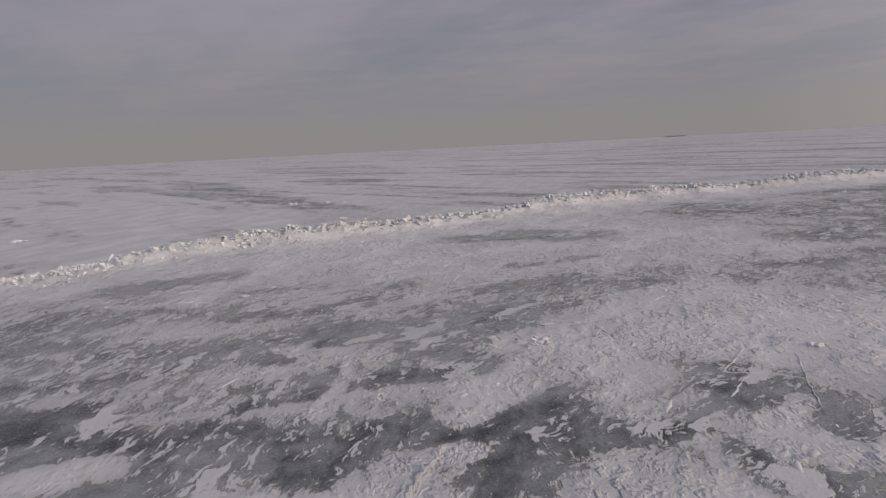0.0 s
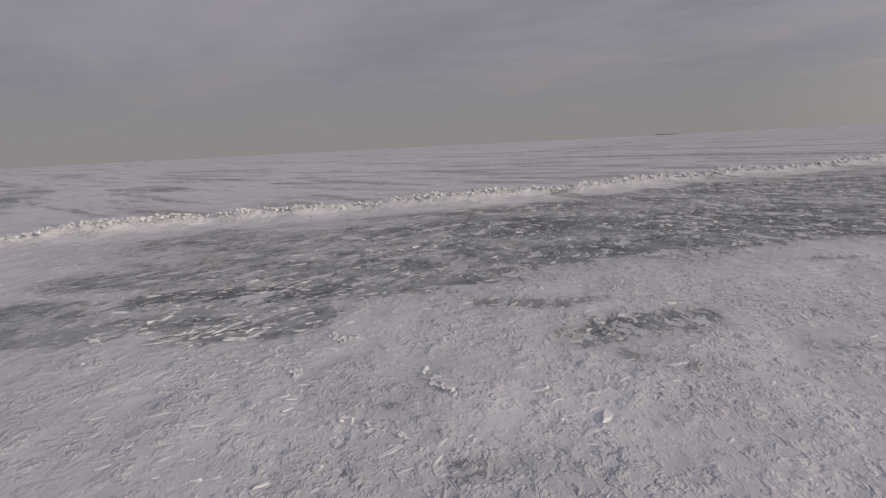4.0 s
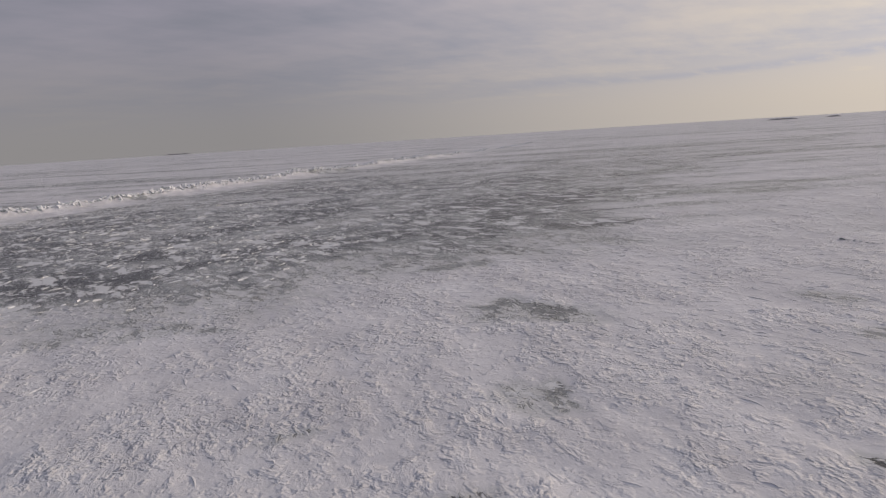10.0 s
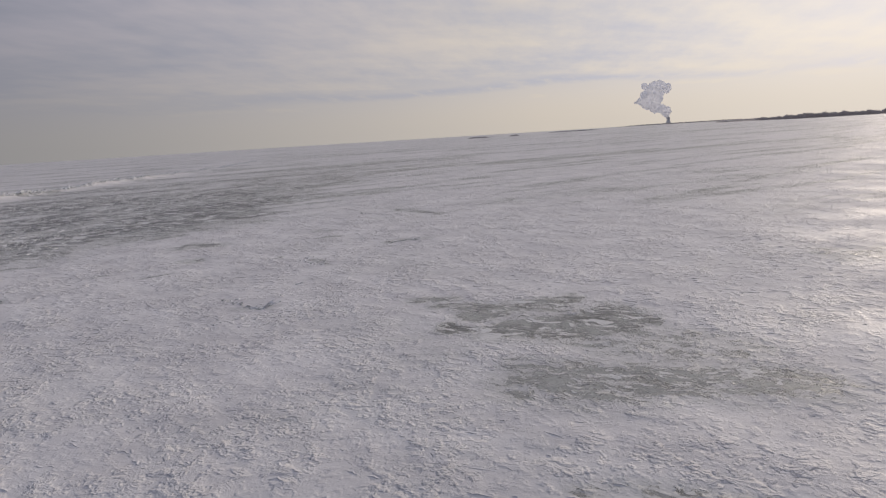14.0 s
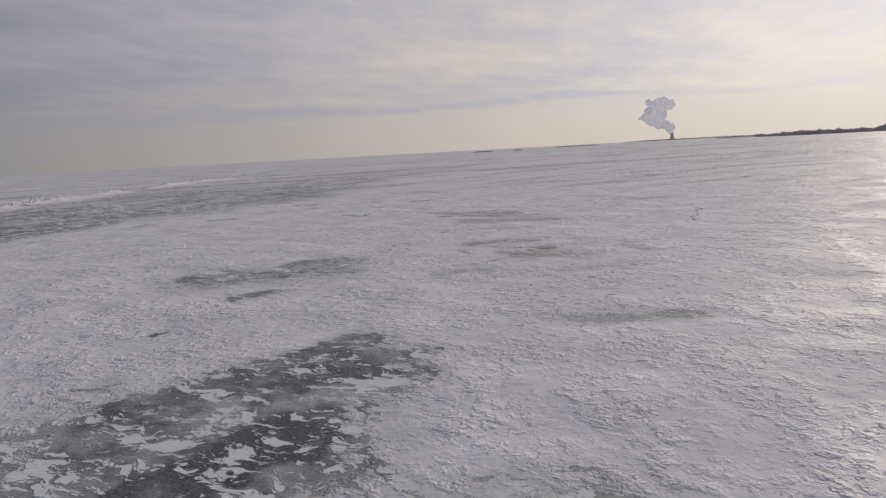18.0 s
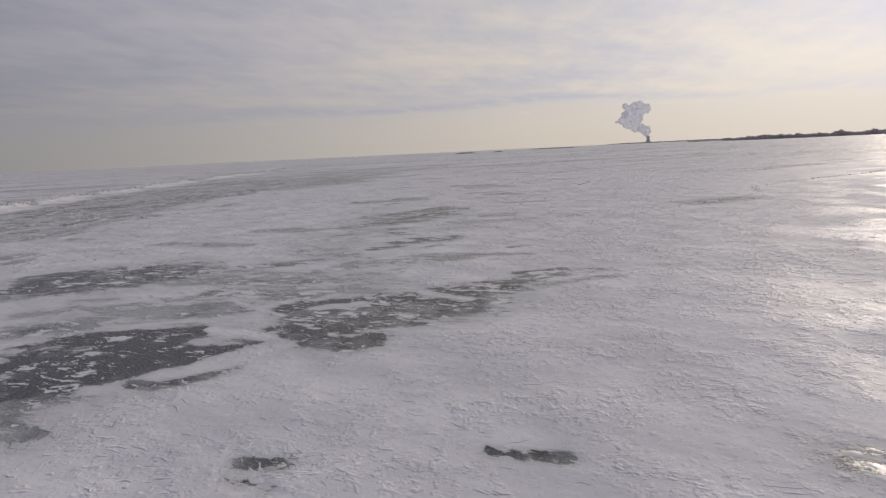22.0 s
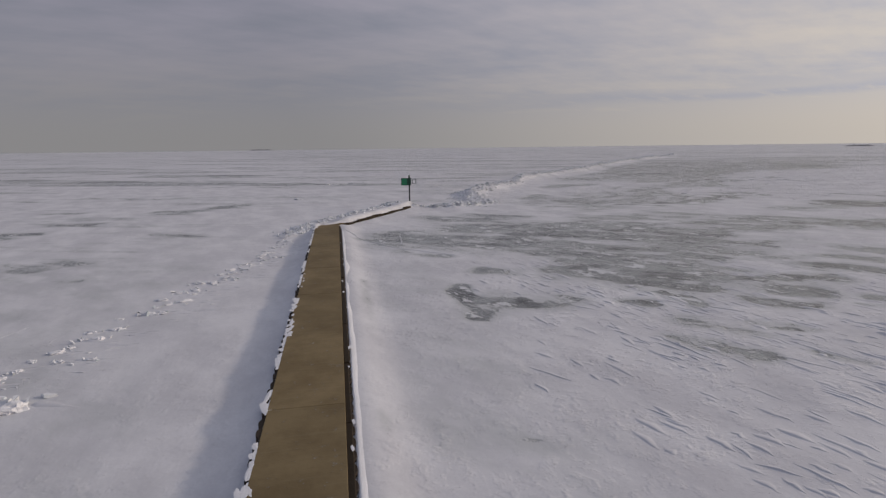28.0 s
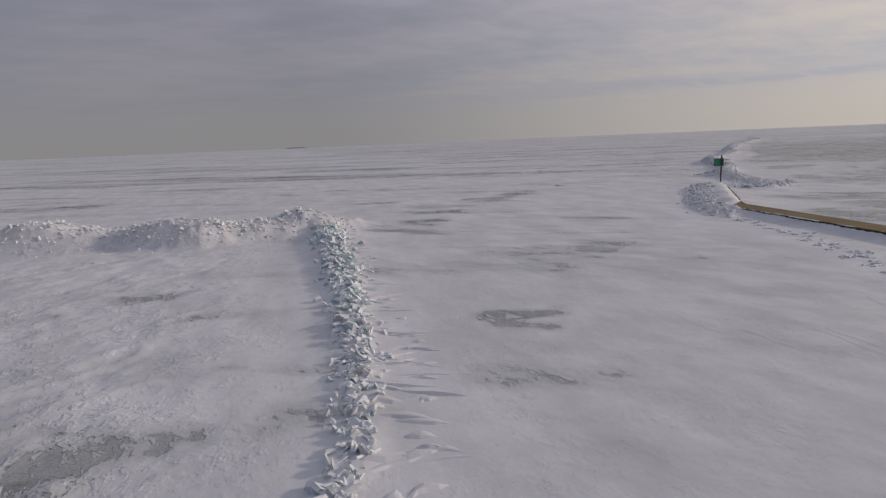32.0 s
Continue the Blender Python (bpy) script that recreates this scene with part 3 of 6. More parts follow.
bare(95.2, 43.9, 97.3, 42.7, 0.66, 0.45, 0.9)
bare(110.1, 57.5, 109.7, 50.5, 0.77, 0.45, 0.8)
bare(83.8, 27.1, 87.9, 24.0, 0.85, 0.7, 0.5)
bare(82.7, 24.4, 86.5, 21.2, 1.46, 0.9, 0.5)
bare(83.4, 29.1, 84.9, 27.8, 0.54, 0.5, 0.5)
bare(86.4, 20.2, 85.9, 19.2, 0.40, 0.4, 0.4)
bare(68.7, 12.8, 70.4, 9.6, 1.04, 0.56, 0.85)
bare(67.8, 7.8, 68.4, 6.0, 0.77, 0.8, 0.7)
bare(82.9, 24.5, 85.3, 16.4, 1.79, 0.34, 0.45)
bare(65.5, 11.5, 64.6, 9.8, 0.17, 0.6, 0.7)
bare(67.1, 6.7, 67.3, 5.8, 0.3, 0.43, 0.8)
bare(56.0, 18.8, 58.6, 17.0, 1.21, 0.8, 0.65)
bare(68.1, 12.1, 70.7, 9, 1.1, 0.56, 0.75)
bare(66, 6.5, 67.2, 3, 1.58, 0.5, 0.55)
bare(78.5, 20.7, 83.4, 14.4, 1.60, 0.6, 0.4)
bare(62.9, 7.2, 63.5, 6.9, 0.30, 0.7, 0.7)
bare(61.2, 8.3, 61.9, 7.6, 0.25, 0.8, 0.9)
bare(54.5, 18.2, 55.1, 17.9, 0.75, 0.7, 0.7)
bare(54.8, 16.4, 55.9, 16.3, 0.54, 0.8, 0.9)
bare(102.7, 14.4, 105.7, 10.6, 1.92, 0.35, 0.2)
bare(72.6, 1.8, 70.8, 0.0, 0.91, 0.4, 0.2)
bare(74.4, 16.8, 76.3, 13.5, 0.45, 0.4, 0.4)
bare(95.8, 72.2, 97.8, 70.1, 2.64, 0.5, 0.3)
bare(50.6, 20.8, 54.1, 17.0, 1.80, 0.8, 0.6)
bare(54.8, 18.2, 58.3, 16.0, 1.79, 0.7, 0.5)
bare(48.9, 13.8, 50.4, 13.6, 0.70, 0.7, 0.8)
bare(43.8, 3.3, 47.2, 2.4, 1.18, 0.9, 0.75)
bare(43.4, 1.8, 45.5, -0.4, 0.41, 1, 1)
bare(46.8, 1.9, 48.1, 0.1, 0.68, 0.8, 0.7)
bare(54.5, -3.5, 57.7, -6.8, 0.67, 0.7, 0.35)
bare(48.7, 0.0, 48.9, -0.6, 0.18, 0.6, 0.8)
bare(43.7, 11.1, 44.1, 11.3, 0.25, 0.9, 1)
bare(68, 11.2, 66.8, 3, 1.24, 0.31, 0.3)
bare(63.7, 1.2, 67.1, -1.5, 0.78, 0.35, 0.2)
bare(59.4, 7.7, 61.2, 5.5, 0.89, 0.4, 0.4)
bare(36.9, 4.7, 40.1, 1.6, 1.40, 0.8, 0.6)
bare(39.5, 4.2, 42.6, 2.5, 1.21, 0.9, 0.7)
bare(42.4, 2.1, 46.5, 0.9, 0.85, 0.9, 0.8)
bare(39.2, -0.5, 41.7, -2.8, 0.93, 0.9, 0.8)
bare(36.4, 2.6, 38.5, -0.4, 0.60, 0.7, 0.6)
bare(33.2, -2.1, 35.3, -3.2, 1.48, 0.95, 0.7)
bare(36.3, -1.1, 39.3, -1.0, 1.41, 1, 0.8)
bare(38.1, -0.9, 42.5, -2.1, 1.35, 1, 0.85)
bare(42.4, 0.5, 46.6, -0.6, 0.99, 0.95, 0.7)
bare(41.2, -6.6, 45.1, -10.3, 1.01, 0.35, 0.5)
bare(35.7, 2.9, 36.4, 2.7, 0.47, 0.7, 0.7)
bare(30.2, -4.6, 30.8, -6.1, 0.64, 0.6, 0.7)
bare(28.2, 0.5, 29.0, 0.1, 0.43, 0.6, 0.6)
bare(50.9, 20.3, 56.1, 15.4, 2.64, 0.6, 0.45)
bare(44.0, -15.2, 45.9, -17.2, 0.98, 0.3, 0.15)
bare(27.7, -6.8, 28.4, -8.2, 0.27, 0.7, 0.8)
bare(31.4, -7.0, 31.9, -7.4, 0.29, 0.5, 0.8)
bare(25.3, -12.1, 26.9, -14.1, 0.84, 0.95, 0.95)
bare(27.0, -13.1, 28.5, -13.7, 0.61, 0.8, 0.8)
bare(23.2, -11.6, 25.8, -14.6, 0.47, 0.6, 0.6)
bare(25.0, 3.3, 27.9, 1.4, 0.93, 0.6, 0.5)
bare(25.9, -7.1, 27.8, -9.2, 0.63, 0.4, 0.4)
bare(23.2, -5.8, 25.1, -7.3, 0.51, 0.4, 0.4)
bare(23.9, -11.6, 26.8, -13.1, 0.93, 0.95, 1)
bare(20.8, -11.7, 22.4, -12.6, 0.65, 0.8, 0.8)
bare(25.9, -21.0, 26.8, -21.7, 0.38, 0.7, 0.7)
bare(22.6, -15.2, 24.4, -15.7, 0.52, 0.4, 0.4)
bare(17.2, -7.4, 19.7, -9.1, 0.79, 0.5, 0.5)
bare(24.0, 7.4, 26.4, 5.3, 1.25, 0.6, 0.4)
bare(20.1, -18.4, 21.6, -19.8, 0.22, 0.6, 0.8)
bare(25.5, -11.5, 27.3, -13.6, 0.83, 0.9, 1)
bare(12.4, -8.9, 15.2, -10.7, 1.20, 0.7, 0.6)
bare(13.7, -14.5, 17.2, -17.2, 1.01, 0.6, 0.5)
bare(19.6, -16.9, 22.3, -20.2, 0.83, 0.7, 0.5)
bare(22.3, -20.2, 23.3, -21.8, 0.41, 0.7, 0.5)
bare(18.6, -26.0, 20.3, -28.2, 0.50, 0.9, 0.75)
bare(17.6, -17.1, 18.5, -19.3, 0.45, 0.6, 0.4)
bare(7.6, -9.0, 10.7, -16.0, 1.72, 0.75, 0.4)
bare(6.4, -14.1, 8.7, -18.9, 1.16, 0.8, 0.45)
bare(9.3, -17.1, 11.1, -21.4, 0.91, 0.7, 0.4)
bare(5.6, -20.2, 8.4, -24.0, 0.50, 0.85, 0.75)
bare(6.4, -20.2, 9.8, -23.4, 1.14, 0.95, 0.95)
bare(10.3, -22.6, 11.3, -26.2, 0.74, 1, 1)
bare(12.9, -25.4, 14.9, -27.2, 1.21, 1, 1)
bare(15.1, -26.1, 17.5, -27.6, 0.66, 0.9, 0.8)
bare(8.8, -25.2, 11.9, -28.0, 0.40, 0.9, 0.9)
bare(18.1, -26.9, 19.1, -28.5, 0.68, 0.85, 0.5)
bare(19.6, -28.3, 21.0, -30.0, 0.49, 0.6, 0.4)
bare(9.0, -3.1, 10.5, -4.9, 0.89, 0.8, 0.7)
bare(10.2, -8.2, 12.4, -16.8, 1.25, 0.5, 0.35)
bare(11.3, -18.7, 14.7, -20.3, 1.57, 0.4, 0.25)
bare(15.8, -14.7, 18.1, -17.1, 0.76, 0.7, 0.4)
bare(23.7, -11.9, 26.7, -14.5, 1.03, 0.8, 0.6)
bare(19.0, -18.7, 20.9, -20.3, 0.67, 0.7, 0.45)
bare(23.0, -22.2, 24.0, -23.6, 0.53, 0.5, 0.4)
bare(24.1, -32.6, 24.5, -33.8, 0.61, 0.35, 0.2)
bare(14.5, 9.4, 17.4, 0.1, 0.93, 0.6, 0.4)
bare(25.2, 5.7, 26.5, 3.0, 1.19, 0.6, 0.4)
bare(-4.7, -19.8, -0.9, -21.1, 1.99, 1, 1)
bare(-1.2, -21.8, 3.9, -24.3, 1.81, 0.95, 0.95)
bare(2.8, -22.4, 9.8, -26.6, 1.49, 0.9, 0.8)
bare(7.5, -24.4, 13.2, -28.8, 0.94, 0.8, 0.5)
bare(-3.0, -12.6, 0.3, -13.4, 1.79, 0.7, 0.5)
bare(-3.3, -31.4, -2.9, -32.6, 0.22, 0.8, 0.9)
bare(1.2, -35.6, 1.8, -36.7, 0.26, 0.9, 0.9)
bare(-5.5, -23.0, -5.1, -24.7, 0.27, 0.8, 0.7)
bare(-16.5, -31.8, -14.6, -35.7, 0.64, 0.9, 0.8)
bare(-14.7, -32.6, -11.7, -36.6, 0.66, 0.9, 0.7)
bare(-16.0, -35.0, -13.6, -37.6, 0.45, 0.8, 0.8)
bare(-2.7, -31.2, -2.1, -32.2, 0.38, 0.8, 0.7)
bare(-6.1, -31.4, -5.3, -32.0, 0.32, 0.8, 0.9)
bare(1.2, -35.9, 1.9, -37.1, 0.39, 0.8, 0.8)
bare(-6.6, -41.7, -5.2, -43.4, 0.73, 0.6, 0.55)
bare(-10.2, -24.5, -9.5, -25.2, 0.36, 0.5, 0.6)
bare(-9.4, -31.3, -8.7, -32.0, 0.33, 0.5, 0.6)
bare(-12.8, -31.4, -12.0, -32.2, 0.20, 0.8, 0.9)
bare(-14.4, -28.9, -13.7, -29.5, 0.21, 0.6, 0.7)
bare(4.8, -42.7, 7.3, -46.1, 0.90, 0.4, 0.15)
bare(59.8, -26.0, 65.0, -29.2, 2.75, 0.6, 0.6)
bare(-12.7, -12.9, -10.4, -15.8, 1.75, 0.9, 0.8)
bare(-13.5, -37.8, -11.8, -38.2, 0.23, 0.8, 0.9)
bare(-31.0, -23.5, -27.1, -28.9, 1.02, 0.63, 0.4)
bare(-26.1, -28.0, -23.7, -33.4, 0.64, 0.54, 0.4)
bare(-10.0, -32.4, -6.0, -38.5, 1.44, 0.63, 0.5)
bare(-32.0, -27.3, -30.0, -32.5, 0.58, 0.54, 0.4)
bare(-27.7, -21.8, -25.5, -28.9, 0.62, 0.54, 0.4)
bare(-22.0, -34.4, -22.6, -37.9, 0.13, 0.27, 0.4)
bare(-43.8, -29.9, -42.3, -30.7, 0.88, 0.72, 0.7)
bare(-38.1, -31.6, -36.3, -34.5, 0.60, 0.63, 0.55)
bare(-37.3, -44.7, -34.5, -46.4, 0.36, 0.54, 0.7)
bare(-32.8, -36.4, -31.7, -38.5, 0.52, 0.54, 0.5)
bare(-43.0, -35.2, -42.3, -37.0, 0.35, 0.54, 0.6)
bare(-47.4, -10.4, -40.4, -6.4, 3.45, 0.85, 0.55)
bare(-48.1, -21.6, -44.5, -26.4, 2.19, 0.81, 0.6)
bare(-46.9, -16.8, -41.2, -20.9, 1.97, 0.72, 0.55)
bare(-40.4, -15.1, -31.4, -12.4, 1.86, 0.63, 0.5)
bare(-42.9, -26.7, -40.1, -29.5, 1.43, 0.72, 0.55)
bare(-40.7, -26.3, -36.9, -27.8, 0.92, 0.72, 0.55)
bare(-38.3, -33.7, -36.6, -35.8, 0.87, 0.77, 0.65)
bare(-35.3, -24.9, -32.2, -27.7, 1.00, 0.63, 0.45)
bare(-40.0, -32.0, -39.0, -33.0, 0.46, 0.63, 0.6)
bare(-35.5, -37.7, -33.6, -39.8, 0.41, 0.54, 0.55)
bare(-44.5, -38.7, -43.2, -39.9, 0.75, 0.68, 0.65)
bare(-47.0, -32.4, -46.2, -33.3, 0.62, 0.54, 0.6)
bare(-47.6, -36.0, -46.9, -37.3, 0.39, 0.54, 0.6)
bare(-49.1, -31.3, -48.1, -33.4, 0.83, 0.59, 0.55)
bare(-37.7, -43.9, -35.2, -45.7, 0.37, 0.59, 0.7)
bare(-35.8, -46.0, -34.3, -47.4, 0.29, 0.54, 0.6)
bare(-35.8, -44.6, -34.8, -45.9, 0.25, 0.45, 0.7)
bare(-26.6, -22.7, -21.2, -26.9, 1.52, 0.63, 0.35)
bare(-19.5, -27.0, -18.1, -31.8, 1.46, 0.54, 0.35)
bare(-16.8, -33.2, -12.7, -38.1, 1.65, 0.54, 0.35)
bare(-21.4, -6.4, -8.1, -15.2, 2.61, 0.68, 0.4)
bare(-8.7, -2.3, 0.7, -3.4, 2.15, 0.54, 0.35)
bare(-8.9, -14.3, 6.2, -24.6, 2.29, 0.45, 0.3)
bare(-47.9, 5.4, -42.5, 3.9, 2.67, 0.72, 0.5)
bare(-33.6, -1.1, -22.6, -1.8, 2.82, 0.54, 0.35)
bare(-30.8, -24.0, -26.7, -26.9, 0.90, 0.45, 0.35)
bare(-49.8, -27.9, -49.1, -28.5, 0.66, 0.63, 0.6)
bare(-55.1, -6.2, -45.5, -11.7, 3.75, 0.79, 0.4)
bare(-47.9, -2.4, -35.2, -5.9, 3.61, 0.79, 0.4)
bare(-45.2, -14.5, -35.6, -18.5, 2.75, 0.73, 0.4)
bare(-46.7, -18.4, -42.4, -23.7, 2.04, 0.79, 0.45)
bare(-56.2, -22.6, -57.1, -27.6, 0.60, 0.89, 0.5)
bare(-56.4, -26.0, -53.2, -26.2, 1.28, 0.84, 0.5)
bare(-53.8, -19.1, -51.9, -20.7, 1.02, 0.73, 0.45)
bare(-40.3, -22.8, -39.3, -24.1, 0.87, 0.63, 0.4)
bare(-51.3, -33.0, -50.2, -35.3, 0.61, 0.47, 0.5)
bare(-36.3, -22.6, -29.7, -23.2, 0.92, 0.42, 0.3)
bare(-27.9, -4.8, -17.1, -11.8, 2.17, 0.47, 0.3)
bare(-61.0, -19.4, -62.4, -28.0, 0.12, 0.47, 0.15)
bare(-63.6, -35.4, -63.6, -36.2, 0.12, 0.58, 0.15)
bare(-57.0, -10.9, -54.6, -14.1, 0.84, 0.53, 0.3)
bare(-45.8, -33.2, -45.6, -33.8, 0.39, 0.53, 0.5)
bare(-47.1, -27.4, -47.1, -29.6, 0.59, 0.53, 0.45)
bare(-88.1, 10.0, -85.5, 10.0, 1.23, 0.63, 0.4)
bare(-89.4, 28.2, -86.8, 27.0, 1.13, 0.53, 0.4)
bare(-92.4, 132.9, -70.2, 115.8, 5.58, 0.53, 0.4)
bare(-75.8, 22.1, -68.5, 29.1, 1.10, 0.53, 0.35)
bare(-77.4, -12.9, -76.6, -12.9, 0.65, 0.32, 0.3)
bare(-91.1, -18.5, -88.0, -18.5, 0.68, 0.49, 0.1)
bare(-91.1, -20.1, -89.4, -20.7, 0.44, 0.28, 0.2)
bare(-103.0, -13.5, -99.2, -14.6, 0.57, 0.42, 0.3)
bare(-92.4, 9.7, -86.8, 7.3, 0.95, 0.42, 0.4)
bare(-92.9, -24.1, -89.0, -24.3, 0.78, 0.24, 0.25)
bare(-85.0, 15.7, -82.1, 15.5, 0.90, 0.42, 0.5)
bare(-76.6, 25.3, -72.4, 24.8, 1.28, 0.42, 0.5)
bare(-74.4, 5.2, -71.6, 2.9, 0.97, 0.35, 0.5)
bare(-128.8, 49.9, -125.0, 50.5, 3.02, 0.42, 0.6)
bare(-106.3, -9.1, -104.9, -9.2, 0.72, 0.35, 0.3)
bare(-99.3, -24.6, -96.3, -24.7, 0.71, 0.35, 0.2)
bare(-104.7, -24.8, -101.3, -24.4, 0.54, 0.35, 0.1)
bare(-91.1, -18.4, -88.3, -18.8, 0.65, 1, 0.2)
bare(-91.1, -19.4, -89.6, -20.4, 0.52, 0.7, 0.1)
bare(-92.9, -24.0, -89.2, -24.8, 0.89, 0.42, 0.05)
bare(-103.1, -13.5, -99.1, -14.8, 0.48, 0.39, 0.3)
bare(-101.1, -20.1, -97.7, -21.9, 0.29, 0.32, 0.3)
bare(-111.0, -11.0, -109.3, -10.9, 0.62, 0.32, 0.3)
bare(-85.0, -9.2, -84.0, -12.2, 0.52, 0.21, 0.3)
bare(-93.4, 9.1, -88.5, 4.6, 1.30, 0.35, 0.35)
bare(2.4, -0.8, 7.4, -4.5, 3.83, 0.95, 0.75)
bare(-2.9, -18.7, -0.0, -20.6, 3.30, 1, 1)
bare(-1.8, -23.7, 0.4, -25.0, 0.78, 0.9, 0.8)
bare(3.4, -24.9, 5.2, -26.9, 1.24, 0.95, 0.8)
bare(6.0, -22.3, 8.5, -24.2, 1.91, 0.95, 0.75)
bare(9.0, -25.4, 12.1, -27.0, 2.57, 0.95, 0.7)
bare(13.8, -26.0, 15.1, -27.5, 0.96, 0.9, 0.6)
bare(16.0, -28.4, 19.6, -31.3, 0.59, 0.6, 0.3)
bare(-4.2, -21.1, -3.3, -22.1, 0.70, 0.8, 0.8)
bare(-0.2, -10.3, 3.6, -15.8, 3.16, 0.55, 0.2)
bare(3.7, -16.2, 5.1, -17.5, 1.12, 0.8, 0.5)
bare(8.7, -15.9, 12.9, -19.1, 3.74, 0.45, 0.1)
bare(29.6, -0.4, 32.2, -0.8, 1.43, 0.85, 0.5)
bare(33.7, -1.2, 36.4, -2.6, 2.06, 0.9, 0.5)
bare(37.6, 0.7, 40.9, -1.5, 3.35, 0.85, 0.55)
bare(42.0, 0.8, 44.9, 0.1, 2.12, 0.9, 0.5)
bare(41.5, -8.2, 43.4, -10.2, 1.06, 0.4, 0.45)
bare(35.9, -7.6, 38.9, -10.5, 0.60, 0.65, 0.2)
bare(35.7, -8.8, 40.2, -13.0, 1.59, 0.28, 0.05)
bare(30.0, -5.4, 30.7, -6.2, 0.67, 0.8, 0.6)
bare(27.9, -7.2, 28.5, -8.1, 0.42, 0.9, 0.8)
bare(31.9, -10.3, 33.4, -12.1, 1.64, 0.2, 0.05)
bare(43.8, -16.0, 44.9, -17.9, 0.82, 0.26, 0.1)
bare(-36.8, -9.2, -33.7, -13.0, 6.31, 0.75, 0.6)
bare(-39.4, -20.3, -38.1, -21.3, 1.35, 0.7, 0.6)
bare(-40.7, -27.1, -40.1, -27.2, 2.08, 0.7, 0.6)
bare(-39.3, -26.1, -37.2, -27.8, 1.06, 0.75, 0.6)
bare(-34.6, -25.6, -32.9, -27.2, 1.25, 0.8, 0.6)
bare(-38.1, -34.7, -37.0, -35.4, 1.02, 0.85, 0.6)
bare(-39.9, -32.3, -39.3, -32.9, 0.51, 0.75, 0.6)
bare(-35.1, -38.0, -33.9, -39.4, 0.54, 0.7, 0.5)
bare(-30.2, -24.8, -26.4, -32.1, 0.87, 0.7, 0.5)
bare(-25.9, -9.6, -22.0, -10.9, 4.25, 0.7, 0.5)
bare(-18.4, -8.4, -6.2, -20.5, 3.60, 0.8, 0.5)
bare(-25.6, -23.4, -23.6, -25.6, 1.52, 0.75, 0.5)
bare(-21.6, -24.4, -20.5, -27.4, 1.29, 0.75, 0.5)
bare(-19.1, -28.8, -18.2, -31.3, 1.14, 0.7, 0.5)
bare(-15.8, -32.8, -13.4, -37.0, 1.56, 0.8, 0.45)
bare(-35.5, -45.1, -34.9, -45.7, 0.42, 0.9, 0.75)
bare(4.2, 16.7, 5.7, 17.2, 1.43, 1, 0.35)
bare(1.9, 18.3, 3.5, 18.5, 0.50, 1, 0.3)
bare(2.3, 19.4, 3.8, 19.4, 0.30, 0.95, 0.3)
bare(1.5, 15.9, 2.4, 16.3, 0.54, 0.9, 0.4)
bare(1.3, 16.8, 2.0, 17.5, 0.41, 0.9, 0.35)
bare(3.5, 21.7, 4.5, 21.7, 0.47, 0.9, 0.35)
# drifts of snow lying over the bare ice: a line and its half width
drifts = []


def drift(x0, y0, x1, y1, w):
    drifts.append((x0, y0, x1, y1, w))


drift(-5.4, 12.6, -3.6, 19.6, 0.65)
drift(-2.9, 20.4, 1.4, 21.8, 2.87)
drift(-1.7, 15.3, -0.5, 17.2, 0.57)
drift(-5.7, 10.1, -4.4, 11.2, 0.49)
drift(0.9, 13.7, 1.5, 12.0, 0.27)
drift(-13.9, 6.6, -12.5, 8.0, 0.70)
drift(-9.3, 12.3, -9.9, 14.7, 0.30)
drift(2.3, 23.8, 7.0, 24.9, 4.49)
drift(2.5, 24.1, 2.0, 29.6, 1.33)
drift(5.4, 19.5, 9.2, 19.2, 2.71)
drift(-2.3, 17.3, -1.2, 20.4, 1.07)
drift(2.8, 14.7, 3.3, 16.5, 0.35)
drift(-0.6, -23.6, 2.7, -24.2, 0.96)
drift(3.0, -19.8, 3.3, -23.3, 0.35)
drift(12.2, -24.3, 12.5, -27.0, 0.45)
drift(6.0, -16.0, 5.6, -21.0, 0.19)
drift(7.3, -21.5, 9.0, -22.6, 0.40)
drift(15.1, -21.0, 17.7, -20.8, 0.69)


# ---- ground ----
def value_noise(X, Y, scale, seed):
    """Smooth noise on a plane, 0..1, made from a shuffled lattice."""
    rng = np.random.default_rng(seed)
    tab = rng.random((256, 256))
    u, v = X / scale, Y / scale
    i, j = np.floor(u).astype(int), np.floor(v).astype(int)
    fu, fv = u - i, v - j
    fu, fv = fu * fu * (3 - 2 * fu), fv * fv * (3 - 2 * fv)
    a, b = tab[i % 256, j % 256], tab[(i + 1) % 256, j % 256]
    c, d = tab[i % 256, (j + 1) % 256], tab[(i + 1) % 256, (j + 1) % 256]
    return (a * (1 - fu) + b * fu) * (1 - fv) + (c * (1 - fu) + d * fu) * fv


